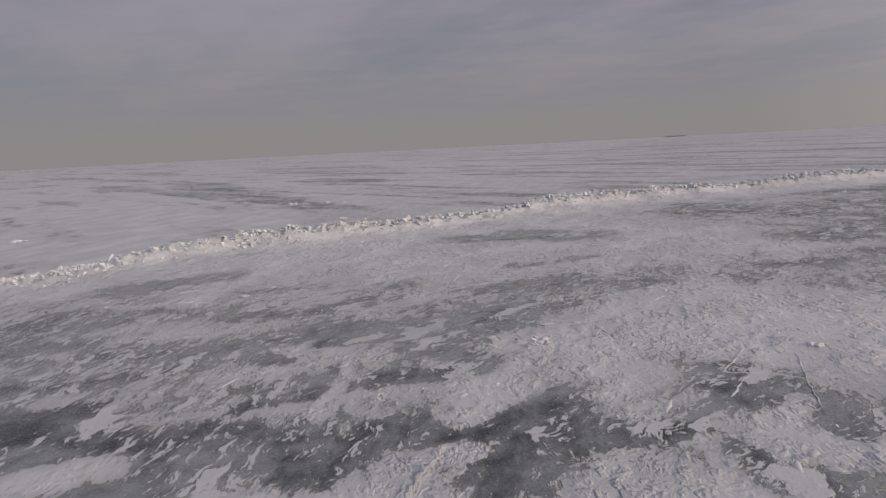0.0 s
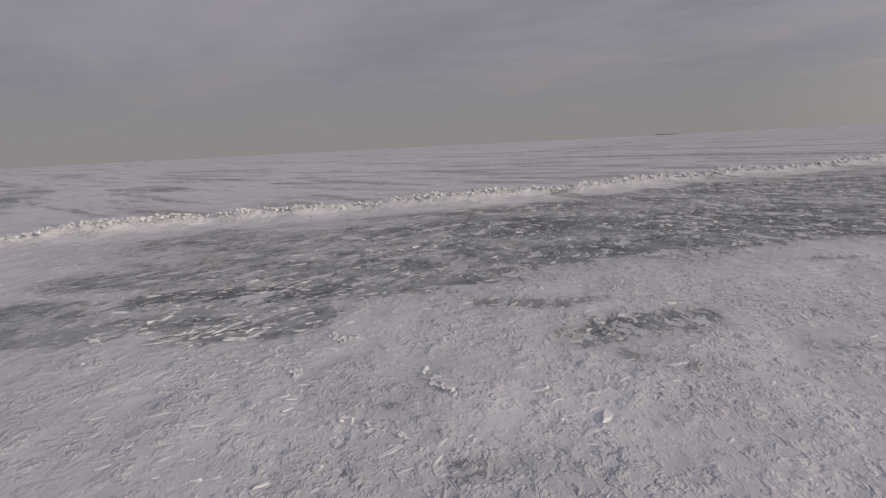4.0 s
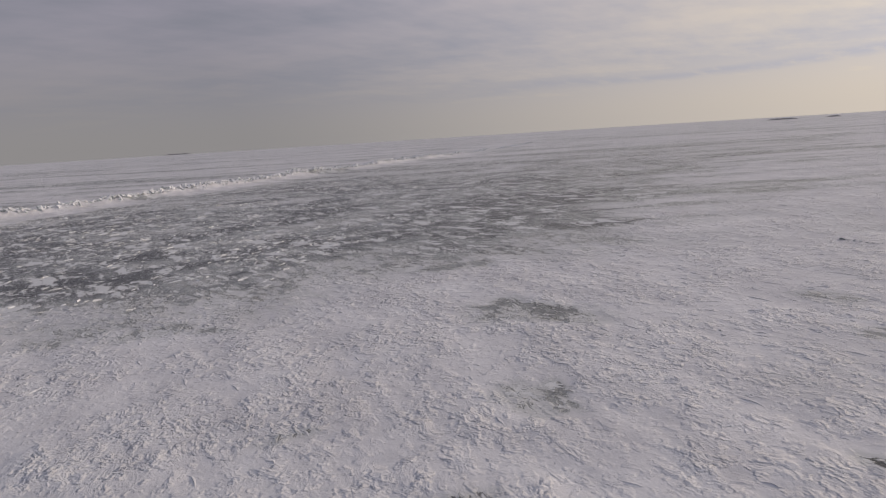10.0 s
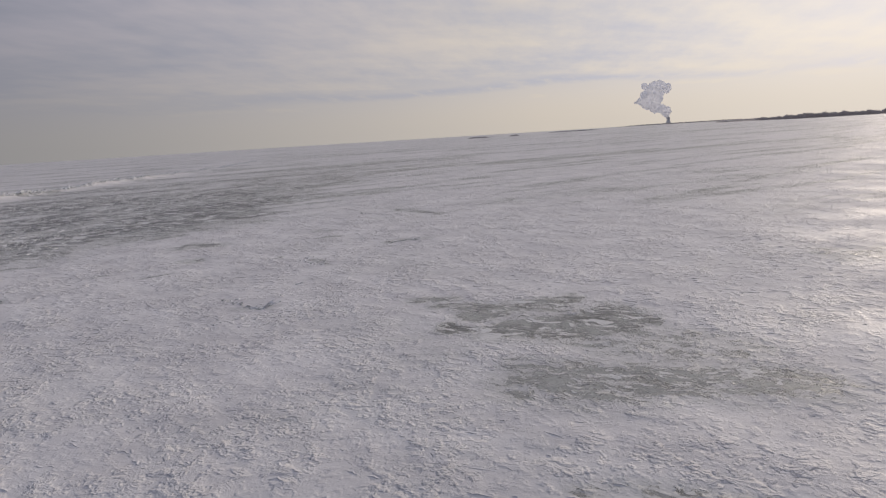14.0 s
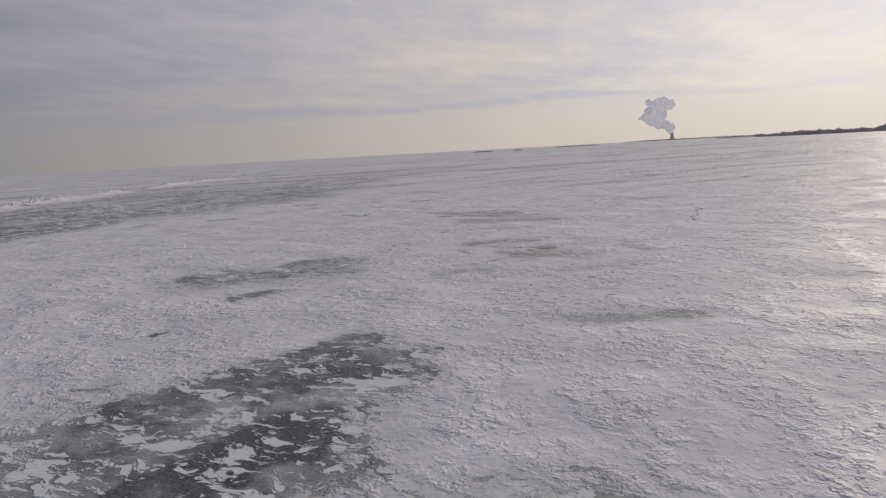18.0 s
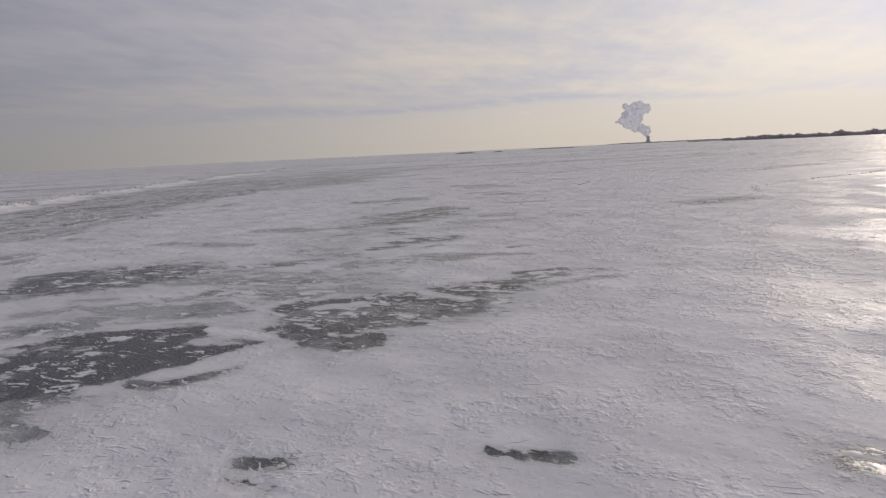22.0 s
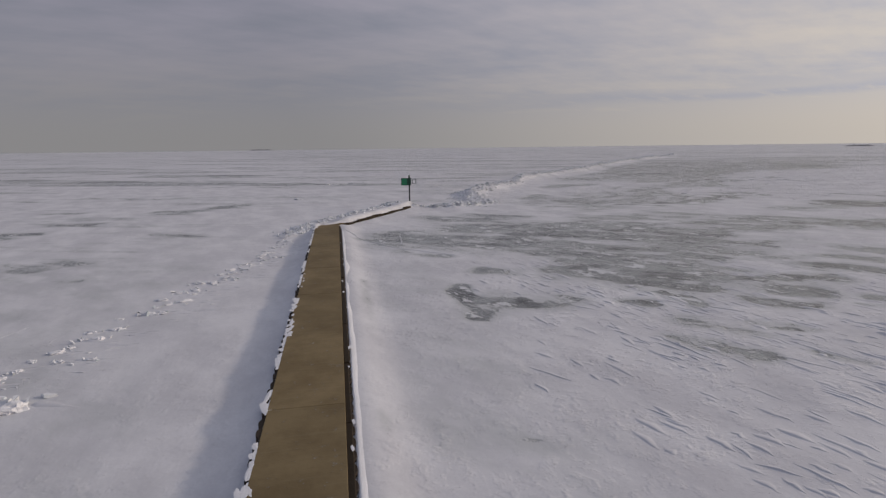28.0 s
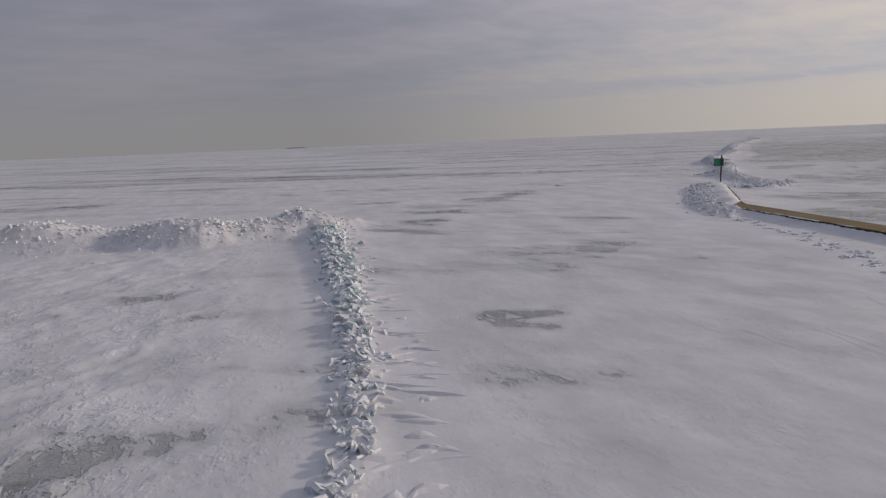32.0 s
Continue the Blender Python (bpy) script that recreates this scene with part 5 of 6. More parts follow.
def build_pier():
    L, rz = along(PIER_A, PIER_B)
    pier = thing("pier", "long low concrete pier with tan deck and snow-crusted dark edges", "pier", at=(*PIER_A, 0), rz=rz)
    rng = random.Random(5)
    # deck slabs, joint by joint
    n, step = 13, L / 13
    for i in range(n):
        bm = box(bmesh.new(), (step - 0.012, PIER_W - 0.1, 0.34), Matrix.Translation((0, 0, 0)), 0.008)
        ob = part("deck_slab", bm, CONCRETE, pier)
        ob.matrix_basis = pose((i + 0.5) * step, -0.03, PIER_TOP - 0.17 + rng.uniform(-0.006, 0.006), rng.uniform(-0.15, 0.15), 0, 0)
    # core wall under the deck
    part("core_wall", box(bmesh.new(), (L, PIER_W - 0.3, 0.7), Matrix.Translation((L / 2, 0, -0.03))), ROCK, pier)
    # right-hand timber wale, a ledge a little below the deck
    for i in range(19):
        ln = L / 19
        bm = box(bmesh.new(), (ln - 0.03, 0.19, 0.22), Matrix(), 0.025)
        ob = part("wale_timber", bm, TIMBER, pier, "dark wet timber wale")
        ob.matrix_basis = pose((i + 0.5) * ln, -PIER_W / 2 - 0.05 + rng.uniform(-0.025, 0.025), PIER_TOP - 0.19 + rng.uniform(-0.02, 0.02), 0, 0, rng.uniform(-0.25, 0.25))
    # corrugated sheet piling along both faces, each pile one bulge
    def pile_mesh(depth, tall):
        bm = bmesh.new()
        prof = [(0.0, 0.0), (0.10, 0.0), (0.17, 0.55), (0.24, 0.9), (0.30, 1.0), (0.38, 1.0), (0.44, 0.9), (0.51, 0.5), (0.58, 0.0), (0.62, 0.0)]
        out = [[bm.verts.new((px, py * depth + dy, z)) for px, py in prof] for z in (-tall, -0.02, 0.0) for dy in (0.0,)]
        back = [[bm.verts.new((px, -0.05, z)) for px, py in prof] for z in (0.0,)]
        rows = out + back
        for p, q in zip(rows, rows[1:]):
            for j in range(len(prof) - 1):
                bm.faces.new((p[j], p[j + 1], q[j + 1], q[j]))
        bmesh.ops.recalc_face_normals(bm, faces=bm.faces)
        me = bpy.data.meshes.new("steel_panel")
        bm.to_mesh(me)
        bm.free()
        me.materials.append(STEEL)
        return me
    left_pile, right_pile = pile_mesh(0.09, 0.9), pile_mesh(0.07, 0.5)
    for i in range(int(L / 0.62)):
        ob = new("steel_panel", left_pile)
        ob.parent = pier
        ob.matrix_basis = pose(i * 0.62, PIER_W / 2 - 0.02 + rng.uniform(-0.02, 0.04), PIER_TOP - 0.05 + rng.uniform(-0.05, 0.03), rng.uniform(-3, 3), 0, rng.uniform(-2, 2))
        ob = new("steel_panel", right_pile)
        ob.parent = pier
        ob.matrix_basis = pose((i + 1) * 0.62, -PIER_W / 2 - 0.13, PIER_TOP - 0.13 + rng.uniform(-0.02, 0.02), 0, 0, 180)
    # snow crusts clinging to both edges
    clumps = []
    for i in range(3):
        bm = bmesh.new()
        bmesh.ops.create_icosphere(bm, subdivisions=2, radius=0.5)
        for v in bm.verts:
            v.co *= 1 + 0.35 * (noise.noise(v.co * 2.3 + Vector((i * 7, 0, 0))))
            v.co.z *= 0.45
        me = bpy.data.meshes.new("snow_clump")
        bm.to_mesh(me)
        bm.free()
        me.materials.append(SNOW)
        clumps.append(me)
    for i in range(520):
        left = rng.random() < 0.9
        u = rng.random() * L
        if left and math.sin(u * 0.55) + 0.8 * math.sin(u * 1.9 + 1) < (-0.15 if u < 40 else -0.9):
            continue
        ob = new("snow_clump", clumps[i % 3])
        ob.parent = pier
        y = PIER_W / 2 - 0.05 + rng.uniform(-0.13, 0.07) if left else -PIER_W / 2 - rng.uniform(0.05, 0.22)
        s = rng.uniform(0.07, 0.17) * (1.0 if left else 0.6)
        ob.matrix_basis = pose(u, y, PIER_TOP - (0.01 if left else 0.08), 0, 0, rng.uniform(-16, 16)) @ Matrix.Diagonal((s * rng.uniform(1.5, 6.5), s * rng.uniform(0.9, 1.8), s * 0.30, 1))
    # the long snow cornice against the right-hand side
    bm = bmesh.new()
    rings = []
    for i in range(int(L / 0.5) + 1):
        xx = i * 0.5
        w = 0.55 + 0.22 * noise.noise(Vector((xx * 0.35, 0, 0)))
        h = 0.32 + 0.10 * noise.noise(Vector((xx * 0.3, 4, 0)))
        prof = ((0.0, -0.1), (0.02, h), (0.18 * w, h * 1.02), (0.5 * w, h * 0.8), (0.85 * w, h * 0.35), (1.35 * w, -0.05))
        rings.append([bm.verts.new((xx, -PIER_W / 2 - 0.17 - a - 0.03 * noise.noise(Vector((xx * 1.9, a, 1))), z)) for a, z in prof])
    for a, b in zip(rings, rings[1:]):
        for j in range(5):
            bm.faces.new((a[j], b[j], b[j + 1], a[j + 1])).smooth = True
    part("snow_cornice", bm, SNOW, pier, "smooth white wind-packed snow cornice")
    return pier


def build_arm():
    L, rz = along(ARM_A, ARM_B)
    arm = thing("side_pier", "snow-buried pier arm showing one dark timber edge", "pier", at=(*ARM_A, 0), rz=rz)
    rng = random.Random(8)
    for i in range(6):
        ob = part("deck_slab", box(bmesh.new(), (L / 6 - 0.02, 1.5, 0.34), Matrix(), 0.02), CONCRETE, arm)
        ob.matrix_basis = pose((i + 0.5) * L / 6, 0.45, PIER_TOP - 0.42)
    for i in range(17):
        ob = part("wale_timber", box(bmesh.new(), (L / 17 - 0.03, rng.uniform(0.14, 0.26), rng.uniform(0.4, 0.55)), Matrix(), 0.03), TIMBER, arm)
        ob.matrix_basis = pose((i + 0.5) * L / 17, -0.48 + rng.uniform(-0.05, 0.05), PIER_TOP - 0.27 + rng.uniform(-0.06, 0.03), rng.uniform(-6, 6), rng.uniform(-3, 3), rng.uniform(-3, 3))
    ob = part("corner_slab", box(bmesh.new(), (2.6, 2.1, 0.34), Matrix(), 0.02), CONCRETE, arm)
    ob.matrix_basis = pose(0.1, 0.35, PIER_TOP - 0.178, 0, 0, 12)
    return arm


def build_mark():
    """Harbour daymark: post, green board, back board, lantern on a bracket."""
    x, y = -48.5, 16.7
    mark = thing("channel_marker", "green harbour daymark board with lantern on a dark steel post", "navigation sign", at=(x, y, 0.15), rz=-12)
    part("post", rod(bmesh.new(), 0.085, 3.6, Matrix.Translation((0.25, 0, 1.8)), 12), POST, mark)
    part("base_plate", rod(bmesh.new(), 0.30, 0.12, Matrix.Translation((0.25, 0, 0.06)), 12), POST, mark)
    board = part("green_board", box(bmesh.new(), (0.66, 0.04, 0.82), pose(-0.36, -0.10, 3.12), 0.01), GREEN, mark, "bright green square daymark board")
    rim = bmesh.new()
    for dx, dz, sx, sz in ((0, 0.41, 0.73, 0.06), (0, -0.41, 0.73, 0.06), (0.34, 0, 0.05, 0.76), (-0.34, 0, 0.05, 0.76)):
        box(rim, (sx, 0.05, sz), pose(-0.36 + dx, -0.103, 3.12 + dz))
    part("board_rim", rim, DARK_GREEN, board)
    part("lantern_box", box(bmesh.new(), (0.46, 0.50, 0.86), pose(0.24, 0.13, 3.12), 0.01), DARK_GREEN, mark, "dark green lantern box")
    for z in (2.85, 3.4):
        part("board_brace", box(bmesh.new(), (1.1, 0.06, 0.05), pose(-0.25, -0.04, z)), POST, mark)
    shelf = part("lantern_shelf", box(bmesh.new(), (0.75, 0.5, 0.04), pose(0.72, 0, 2.88), 0.005), GALV, mark)
    for dx, dy in ((0.62, -0.22), (0.62, 0.22), (1.06, -0.22), (1.06, 0.22)):
        part("rail_post", rod(bmesh.new(), 0.032, 0.55, Matrix.Translation((dx, dy, 3.15)), 6), GALV, shelf)
    for dy in (-0.22, 0.22):
        part("rail", rod(bmesh.new(), 0.032, 0.7, pose(0.73, dy, 3.42, 0, 90, 0), 6), GALV, shelf)
    lantern = part("lantern", rod(bmesh.new(), 0.10, 0.16, Matrix.Translation((0.25, 0, 3.68)), 12), POST, mark)
    part("lantern_lens", rod(bmesh.new(), 0.085, 0.20, Matrix.Translation((0.25, 0, 3.86)), 12, 0.06), LENS, lantern)
    return mark


build_pier()
build_arm()
build_mark()

# ---- pressure ridges and rubble ----
heap("pressure_ridge", "long snow-banked pressure ridge of broken ice blocks", "ice ridge", RIDGE, 19000, 300,
     lambda u: 1.5 if u > 0.055 else 3.6, lambda u: 0.75 if u > 0.05 else 0.14, lambda u: 0.52 + 0.55 * min(1.0, u * 2) if u > 0.045 else 0.42, [RIDGE_ICE], 1, 34, (0.03, 0.08), 1.1, 0.25, 1.0, 0.18)
heap("rubble_spur", "low spread of broken ice blocks at the end of the ridge", "ice rubble", RIDGE[:6], 480, 250,
     2.4, 0.22, 0.62, [RIDGE_ICE, CHUNK_ICE], 7, 30, (0.2, 1.0), 1.0, 0.1, 0.8, 0.1)
heap("blue_ice_ridge", "ridge of tumbled blue-green ice slabs on snow", "ice ridge", BLUE_RIDGE, 1650, 300,
     lambda u: 0.62 + 1.0 * u, lambda u: 0.16 + 0.66 * u * u, lambda u: 0.66 + 0.12 * u, [CHUNK_ICE, BLUE_ICE], 2, 50, (0.0, 0.34), 0.85, 0.0, 0.6, 0.1)
heap("snow_bank", "snow-covered bank of heaped ice blocks", "ice ridge", BANK, 4200, 250,
     2.8, 0.25, 0.46, [RIDGE_ICE], 3, 36, (0.0, 0.06), 1.4, 0.25, 1.0, -0.15)
heap("pier_rubble", "broken ice blocks heaped against the snow-buried pier arm", "ice rubble", RUBBLE, 1400, 250,
     1.6, 0.45, 0.60, [RIDGE_ICE, CHUNK_ICE], 4, 34, patchy=0.05)
heap("marker_rubble", "heap of blue-white ice rubble beside the marker", "ice rubble", MARK_RUBBLE, 520, 150,
     0.9, 0.45, 0.52, [RIDGE_ICE], 6, 36)


def lips(name, label, count, seed, where, heading, size, turn=9):
    """Sastrugi: low wind-cut lips of crust, steep on one side and running out flat on the other."""
    rng = random.Random(seed)
    verts, faces = [], []
    for _ in range(count):
        x, y, keep = where(rng)
        if rng.random() > keep or sample(LAKE_BARE, x, y) > 0.42:
            continue
        a = radians(90 - heading - rng.gauss(0, turn))
        ln, h = size[0] * rng.lognormvariate(0, 0.45), size[1] * rng.uniform(0.5, 1.3)
        w, bend, n = size[2] * rng.uniform(0.6, 1.4), rng.gauss(0, 0.015), 5
        o = len(verts)
        for i in range(n):
            u = i / (n - 1)
            env = math.sin(math.pi * (0.02 + 0.96 * u))
            s, e = (u - 0.5) * ln, bend * ln * (u - 0.5) ** 2 * 4 + rng.gauss(0, 0.02)
            bx, by = x + s * math.cos(a), y + s * math.sin(a)
            z = lake_height(bx, by)
            for c, zz in ((-0.30 * w, -0.03), (0.0, h * env * rng.uniform(0.6, 1.1)), (0.30 * w * (0.3 + 0.7 * env), 0.70 * h * env - 0.005), (w * (0.2 + 0.8 * env), -0.03)):
                verts.append((bx - (e + c) * math.sin(a), by + (e + c) * math.cos(a), z + zz))
        for i in range(n - 1):
            for j in range(3):
                p = o + i * 4 + j
                faces.append((p, p + 4, p + 5, p + 1))
    me = bpy.data.meshes.new(name)
    me.from_pydata(verts, [], faces)
    me.polygons.foreach_set("use_smooth", [i % 3 == 1 for i in range(len(faces))])
    me.materials.append(LAKE)
    tagged(new(name, me), label, "snow crust", kind="stuff")


def clumped(x, y, scale, low):
    return max(0.0, min(1.0, 0.5 + 1.8 * noise.noise(Vector((x / scale, y / scale, 3.3))) - low))


def east_field(rng):
    x, y = rng.uniform(-58, 8), rng.uniform(-56, 2)
    edge = min(1.0, max(0.0, (x - (-57 + 0.14 * (y + 30))) / 8)) * min(1.0, (8 - x) / 14, (2 - y) / 10)
    return x, y, edge * (0.12 + clumped(x, y, 7.0, 0.1))


def open_field(rng):
    x, y = rng.uniform(-6, 122), rng.uniform(-26, 78)
    rim = min(1.0, (x + 6) / 14, (122 - x) / 20, (y + 26) / 14, (78 - y) / 24)
    return x, y, rim * (0.10 + 0.9 * clumped(x, y, 9.0, 0.25))


def first_field(rng):
    x, y = rng.uniform(-32, 60), rng.uniform(8, 62)
    return x, y, 0.15 + clumped(x, y, 6.0, 0.15)


def bold_field(rng):
    x, y = rng.uniform(-60, -33), rng.uniform(-45, -14)
    side = x - (-59.5 + 0.14 * (y + 30))
    return x, y, max(0.0, min(1.0, (side - 1.5) / 6, (-33 - x) / 8, (-14 - y) / 6)) * (0.35 + clumped(x, y, 4.0, 0.0))


lips("sastrugi", "wind-cut snow lips on the packed crust", 3800, 51, east_field, 165, (0.40, 0.013, 0.18), 16)
lips("sastrugi", "wind-cut snow lips on the packed crust", 1300, 54, bold_field, 170, (0.8, 0.030, 0.34), 8)
lips("sastrugi", "wind-cut snow lips on the packed crust", 11000, 52, open_field, 165, (0.30, 0.026, 0.12), 13)
lips("sastrugi", "wind-cut snow lips on the packed crust", 2600, 55, first_field, 32, (0.36, 0.030, 0.26), 40)


def tail_field(rng):
    p, d = blue_at(rng.random())
    off = rng.uniform(0.7, 2.2)
    return p[0] + d[1] * off, p[1] - d[0] * off, 1.0


def pier_tails(rng):
    p, d = chunk_line(rng.random())
    return p[0] + rng.uniform(0.2, 2.4), p[1] + rng.gauss(0, 0.6), 1.0


blue_at, _ = polyline(BLUE_RIDGE)
chunk_line, _ = polyline(CHUNK_LINE)
lips("drift_tails", "wind-carved drift tails beside the ice ridge", 150, 57, tail_field, 102, (0.95, 0.08, 0.34), 14)
lips("drift_tails", "wind-carved drift tails beside the ice chunks", 170, 58, pier_tails, 100, (0.5, 0.022, 0.18), 14)


def strip_field(rng):
    p, d = ridge_at(rng.uniform(0.08, 0.70) ** 1.15)
    off = rng.uniform(4, 56)
    x, y = p[0] + d[1] * off, p[1] - d[0] * off
    return x, y, min(1.0, max(0.0, (x - 14) / 12)) * (0.9 if sample(LAKE_BARE, x, y) > 0.34 else 0.14) * (0.3 + clumped(x, y, 5.0, 0.0))


ridge_at, _ = polyline(RIDGE)


def shards(count, seed, where, name, label, size=0.36, tilt=5, along=None):
    """Plates of broken crust and ice frozen in at low tilts."""
    rng = random.Random(seed)
    ms = []
    while len(ms) < count:
        x, y, keep = where(rng)
        if rng.random() > keep:
            continue
        s = size * rng.lognormvariate(0, 0.32)
        m = tumbled(rng, x, y, lake_height(x, y) - 0.01, s, tilt)
        if along is not None:
            m = pose(x, y, lake_height(x, y) - 0.01, rng.gauss(0, tilt), rng.gauss(0, tilt), 90 - along + rng.gauss(0, 24)) @ Matrix.Diagonal((s * rng.uniform(1.0, 1.9), s * 0.8, s, 1))
        ms.append(m @ Matrix.Diagonal((1.25, 0.7, 0.40, 1)))
    ob = joined(name, ms, CRUST, None, label)
    tagged(ob, label, "broken crust", kind="stuff")


shards(300, 61, first_field, "broken_crust", "flat shards of broken snow crust frozen into the lake ice", 0.24, 5)
shards(7500, 62, strip_field, "slush_crust", "small white flakes of snow crust on refrozen slush", 0.30, 6, 48)


def seam(group, points, w, tall, wander=1.0):
    """A raised line of drifted snow along a crack or an old track."""
    at, L = polyline(points)
    n = max(8, int(L / 0.16))
    bm = bmesh.new()
    rows = []
    for i in range(n + 1):
        p, d = at(i / n)
        k = w * max(0.15, 0.7 + 1.6 * noise.noise(Vector((p[0] * 2.1, p[1] * 2.1, 2)))) * min(1, i / 2 + 0.2, (n - i) / 2 + 0.2)
        wob = wander * 0.16 * noise.noise(Vector((p[0] * 1.1, p[1] * 1.1, 5))) + 0.05 * noise.noise(Vector((p[0] * 4, p[1] * 4, 7)))
        z = lake_height(p[0], p[1])
        rows.append([bm.verts.new((p[0] - d[1] * (o * k + wob), p[1] + d[0] * (o * k + wob), z + hh)) for o, hh in ((-1.2, -0.06), (-0.4, tall), (0.4, tall), (1.2, -0.06))])
    for a, b in zip(rows, rows[1:]):
        for j in range(3):
            bm.faces.new((a[j], b[j], b[j + 1], a[j + 1])).smooth = True
    ob = part("snow_seam", bm, SNOW)
    return tagged(ob, "thin raised line of drifted snow along a crack", "snow drift", group)


# drift line curving out from the pier corner
for line in (((-59.1, 0.1), (-58.3, -4.9), (-56.7, -9.7), (-53.6, -13.8)), ((-54.7, -3.2), (-55.9, -8.8))):
    seam("old tracks and drift lines", line, 0.05, 0.02)
# white healed cracks between refrozen plates, and raised edges of broken crust
for line in (((3.7, 15.7), (3.7, 17.6), (3.8, 20.1)), ((1.6, 17.9), (2.6, 18.1), (3.8, 18.0)), ((2.0, 19.2), (2.9, 19.1), (3.8, 19.0)), ((1.5, 17.9), (1.9, 18.9), (2.3, 20.2)), ((1.6, 16.1), (1.9, 17.1), (2.2, 17.8)), ((5.9, 17.4), (5.7, 16.5), (5.4, 15.5))):
    seam("healed cracks", line, 0.04, 0.015, 0.25)
for line in (((29.9, 39.1), (30.5, 38.5), (31.2, 39.2)), ((34.9, 36.9), (35.6, 36.0), (36.7, 35.3)), ((33.4, 33.0), (34.5, 32.9), (36.3, 32.7)), ((30.4, 35.8), (30.8, 35.4), (31.2, 35.2)), ((78.6, 40.6), (78.7, 38.5), (78.7, 36.9)), ((78.7, 36.9), (79.4, 37.1), (80.0, 37.4)), ((87.3, 44.9), (86.8, 43.0), (86.9, 41.8)), ((95.5, 43.5), (96.7, 43.2), (96.6, 42.1)), ((106.9, 60.1), (107.0, 56.0), (108.7, 55.4))):
    heap("raised_crust", "jagged line of upturned crust plates along a crack", "snow crust", line, 26, 26,
         0.28, 0.10, 0.42, [CHUNK_ICE], 40 + int(abs(line[0][0])), 34, (0.0, 1.0), 1.0, 0.0, 0.5, 0.5)
# old sled tracks and drift lines on the snow between the pier and the blue ice
for line in (((-87.7, 2.8), (-86.9, -2.5), (-85.3, -14.5)), ((-87.2, 2.8), (-86.4, -2.5), (-84.8, -14.5)), ((-81.0, -24.1), (-81.2, -27.3), (-81.5, -30.0)), ((-80.6, -24.3), (-80.8, -27.5)),
             ((-84.5, -21.7), (-84.2, -23.4)), ((-83.3, -23.2), (-83.0, -25.6)), ((-94.0, 14.0), (-89.8, 7.0), (-88.2, -1.2), (-86.8, -8.6), (-85.7, -14.7)), ((-76.9, 5.3), (-79.7, -3.6)), ((-75.7, -22.1), (-76.7, -24.0))):
    seam("old tracks and drift lines", line, 0.03, 0.006)
# small upturned crust slabs along a healed crack
scatter("ice_chunk", "small upturned slab of crust along a healed crack", "ice chunk",
        [(79.2, 39.8, 0.30), (78.8, 37.6, 0.34), (79.9, 37.2, 0.30), (88.1, 45.2, 0.34), (87.6, 43.0, 0.28), (95.4, 43.6, 0.36), (97.2, 42.9, 0.30), (76.2, 36.7, 0.28), (83.0, 39.4, 0.32), (81.0, 38.1, 0.30)], CHUNK_ICE, 27, "upturned crust slabs")
scatter("ice_chunk", "snow-caked broken ice chunk lying on packed snow", "ice chunk",
        [(-73.3, -30.9, 1.0), (-78.5, -30.3, 0.9), (-77.8, -30.1, 0.6), (-76.3, -27.8, 0.7), (-75.4, -27.7, 0.6), (-75.2, -30.3, 0.6), (-74.5, -30.6, 0.6),
         (-78.8, -32.4, 0.5), (-79.8, -32.2, 0.4), (-78.7, -33.8, 0.6), (-76.6, -31.6, 0.4)], CHUNK_ICE, 21, "ice chunks by the pier")
scatter("ice_chunk", "snow-caked broken ice chunk lying on packed snow", "ice chunk",
        [(-73.2, -25.1, 0.6), (-73.8, -26.1, 0.5), (-72.4, -23.9, 0.5), (-71.4, -21.9, 0.5), (-70.2, -20.3, 0.6), (-71.1, -19.5, 0.45), (-69.4, -16.1, 0.5),
         (-68.6, -14.5, 0.4), (-67.4, -11.8, 0.4), (-66.2, -8.9, 0.5), (-65.2, -6.1, 0.5), (-64.2, -3.5, 0.6), (-63.5, -1.5, 0.7), (-72.2, -27.4, 0.35), (-74.8, -28.9, 0.4)], CHUNK_ICE, 22, "ice chunks by the pier")
rng = random.Random(33)
track, _ = polyline(CHUNK_LINE)
spots = [(track((i + rng.random()) / 46)[0] + np.array([rng.gauss(0, 0.45), rng.gauss(0, 0.5)]), rng.uniform(0.22, 0.5)) for i in range(46)]
scatter("ice_chunk", "small snow-caked ice chunk in a line beside the pier", "ice chunk", [(float(p[0]), float(p[1]), s) for p, s in spots], CHUNK_ICE, 24, "ice chunks by the pier")
scatter("ice_chunk", "small snow-covered ice chunk out on the lake", "ice chunk",
        [(-59.4 + rng.uniform(-1, 1), 33.9, 0.9), (-51.6, 66.7, 1.0), (-50.0, 67.5, 0.7), (-46.5, 68.5, 0.9), (-44, 69, 0.6), (-33, 52, 0.7)]
        + [(-5.2 + rng.uniform(-1, 1), 19.2 + rng.uniform(-0.6, 0.6), 0.35) for _ in range(3)] + [(-20.6, 22.0, 0.35), (20.4, 36.0, 0.4), (4.6, 21, 0.5)], CHUNK_ICE, 23, "ice chunks on the lake")


heap("broken_crack", "line of upturned broken crust along a far crack", "ice rubble", [(52, -24), (60, -27), (72, -30), (84, -27.5), (98, -32), (112, -39.4), (136, -46)], 420, 120,
     0.8, 0.10, 0.42, [CHUNK_ICE], 31, 34, (0.0, 0.5), 1.0, 0.0, 0.6, -0.1)
heap("broken_crack", "short line of upturned broken crust along a crack", "ice rubble", [(86, 1.2), (89, 2.0), (96.5, 3.4)], 60, 60,
     0.6, 0.08, 0.45, [CHUNK_ICE], 32, 30, (0.0, 1.0), 1.0, 0.0, 0.6, 0.1)

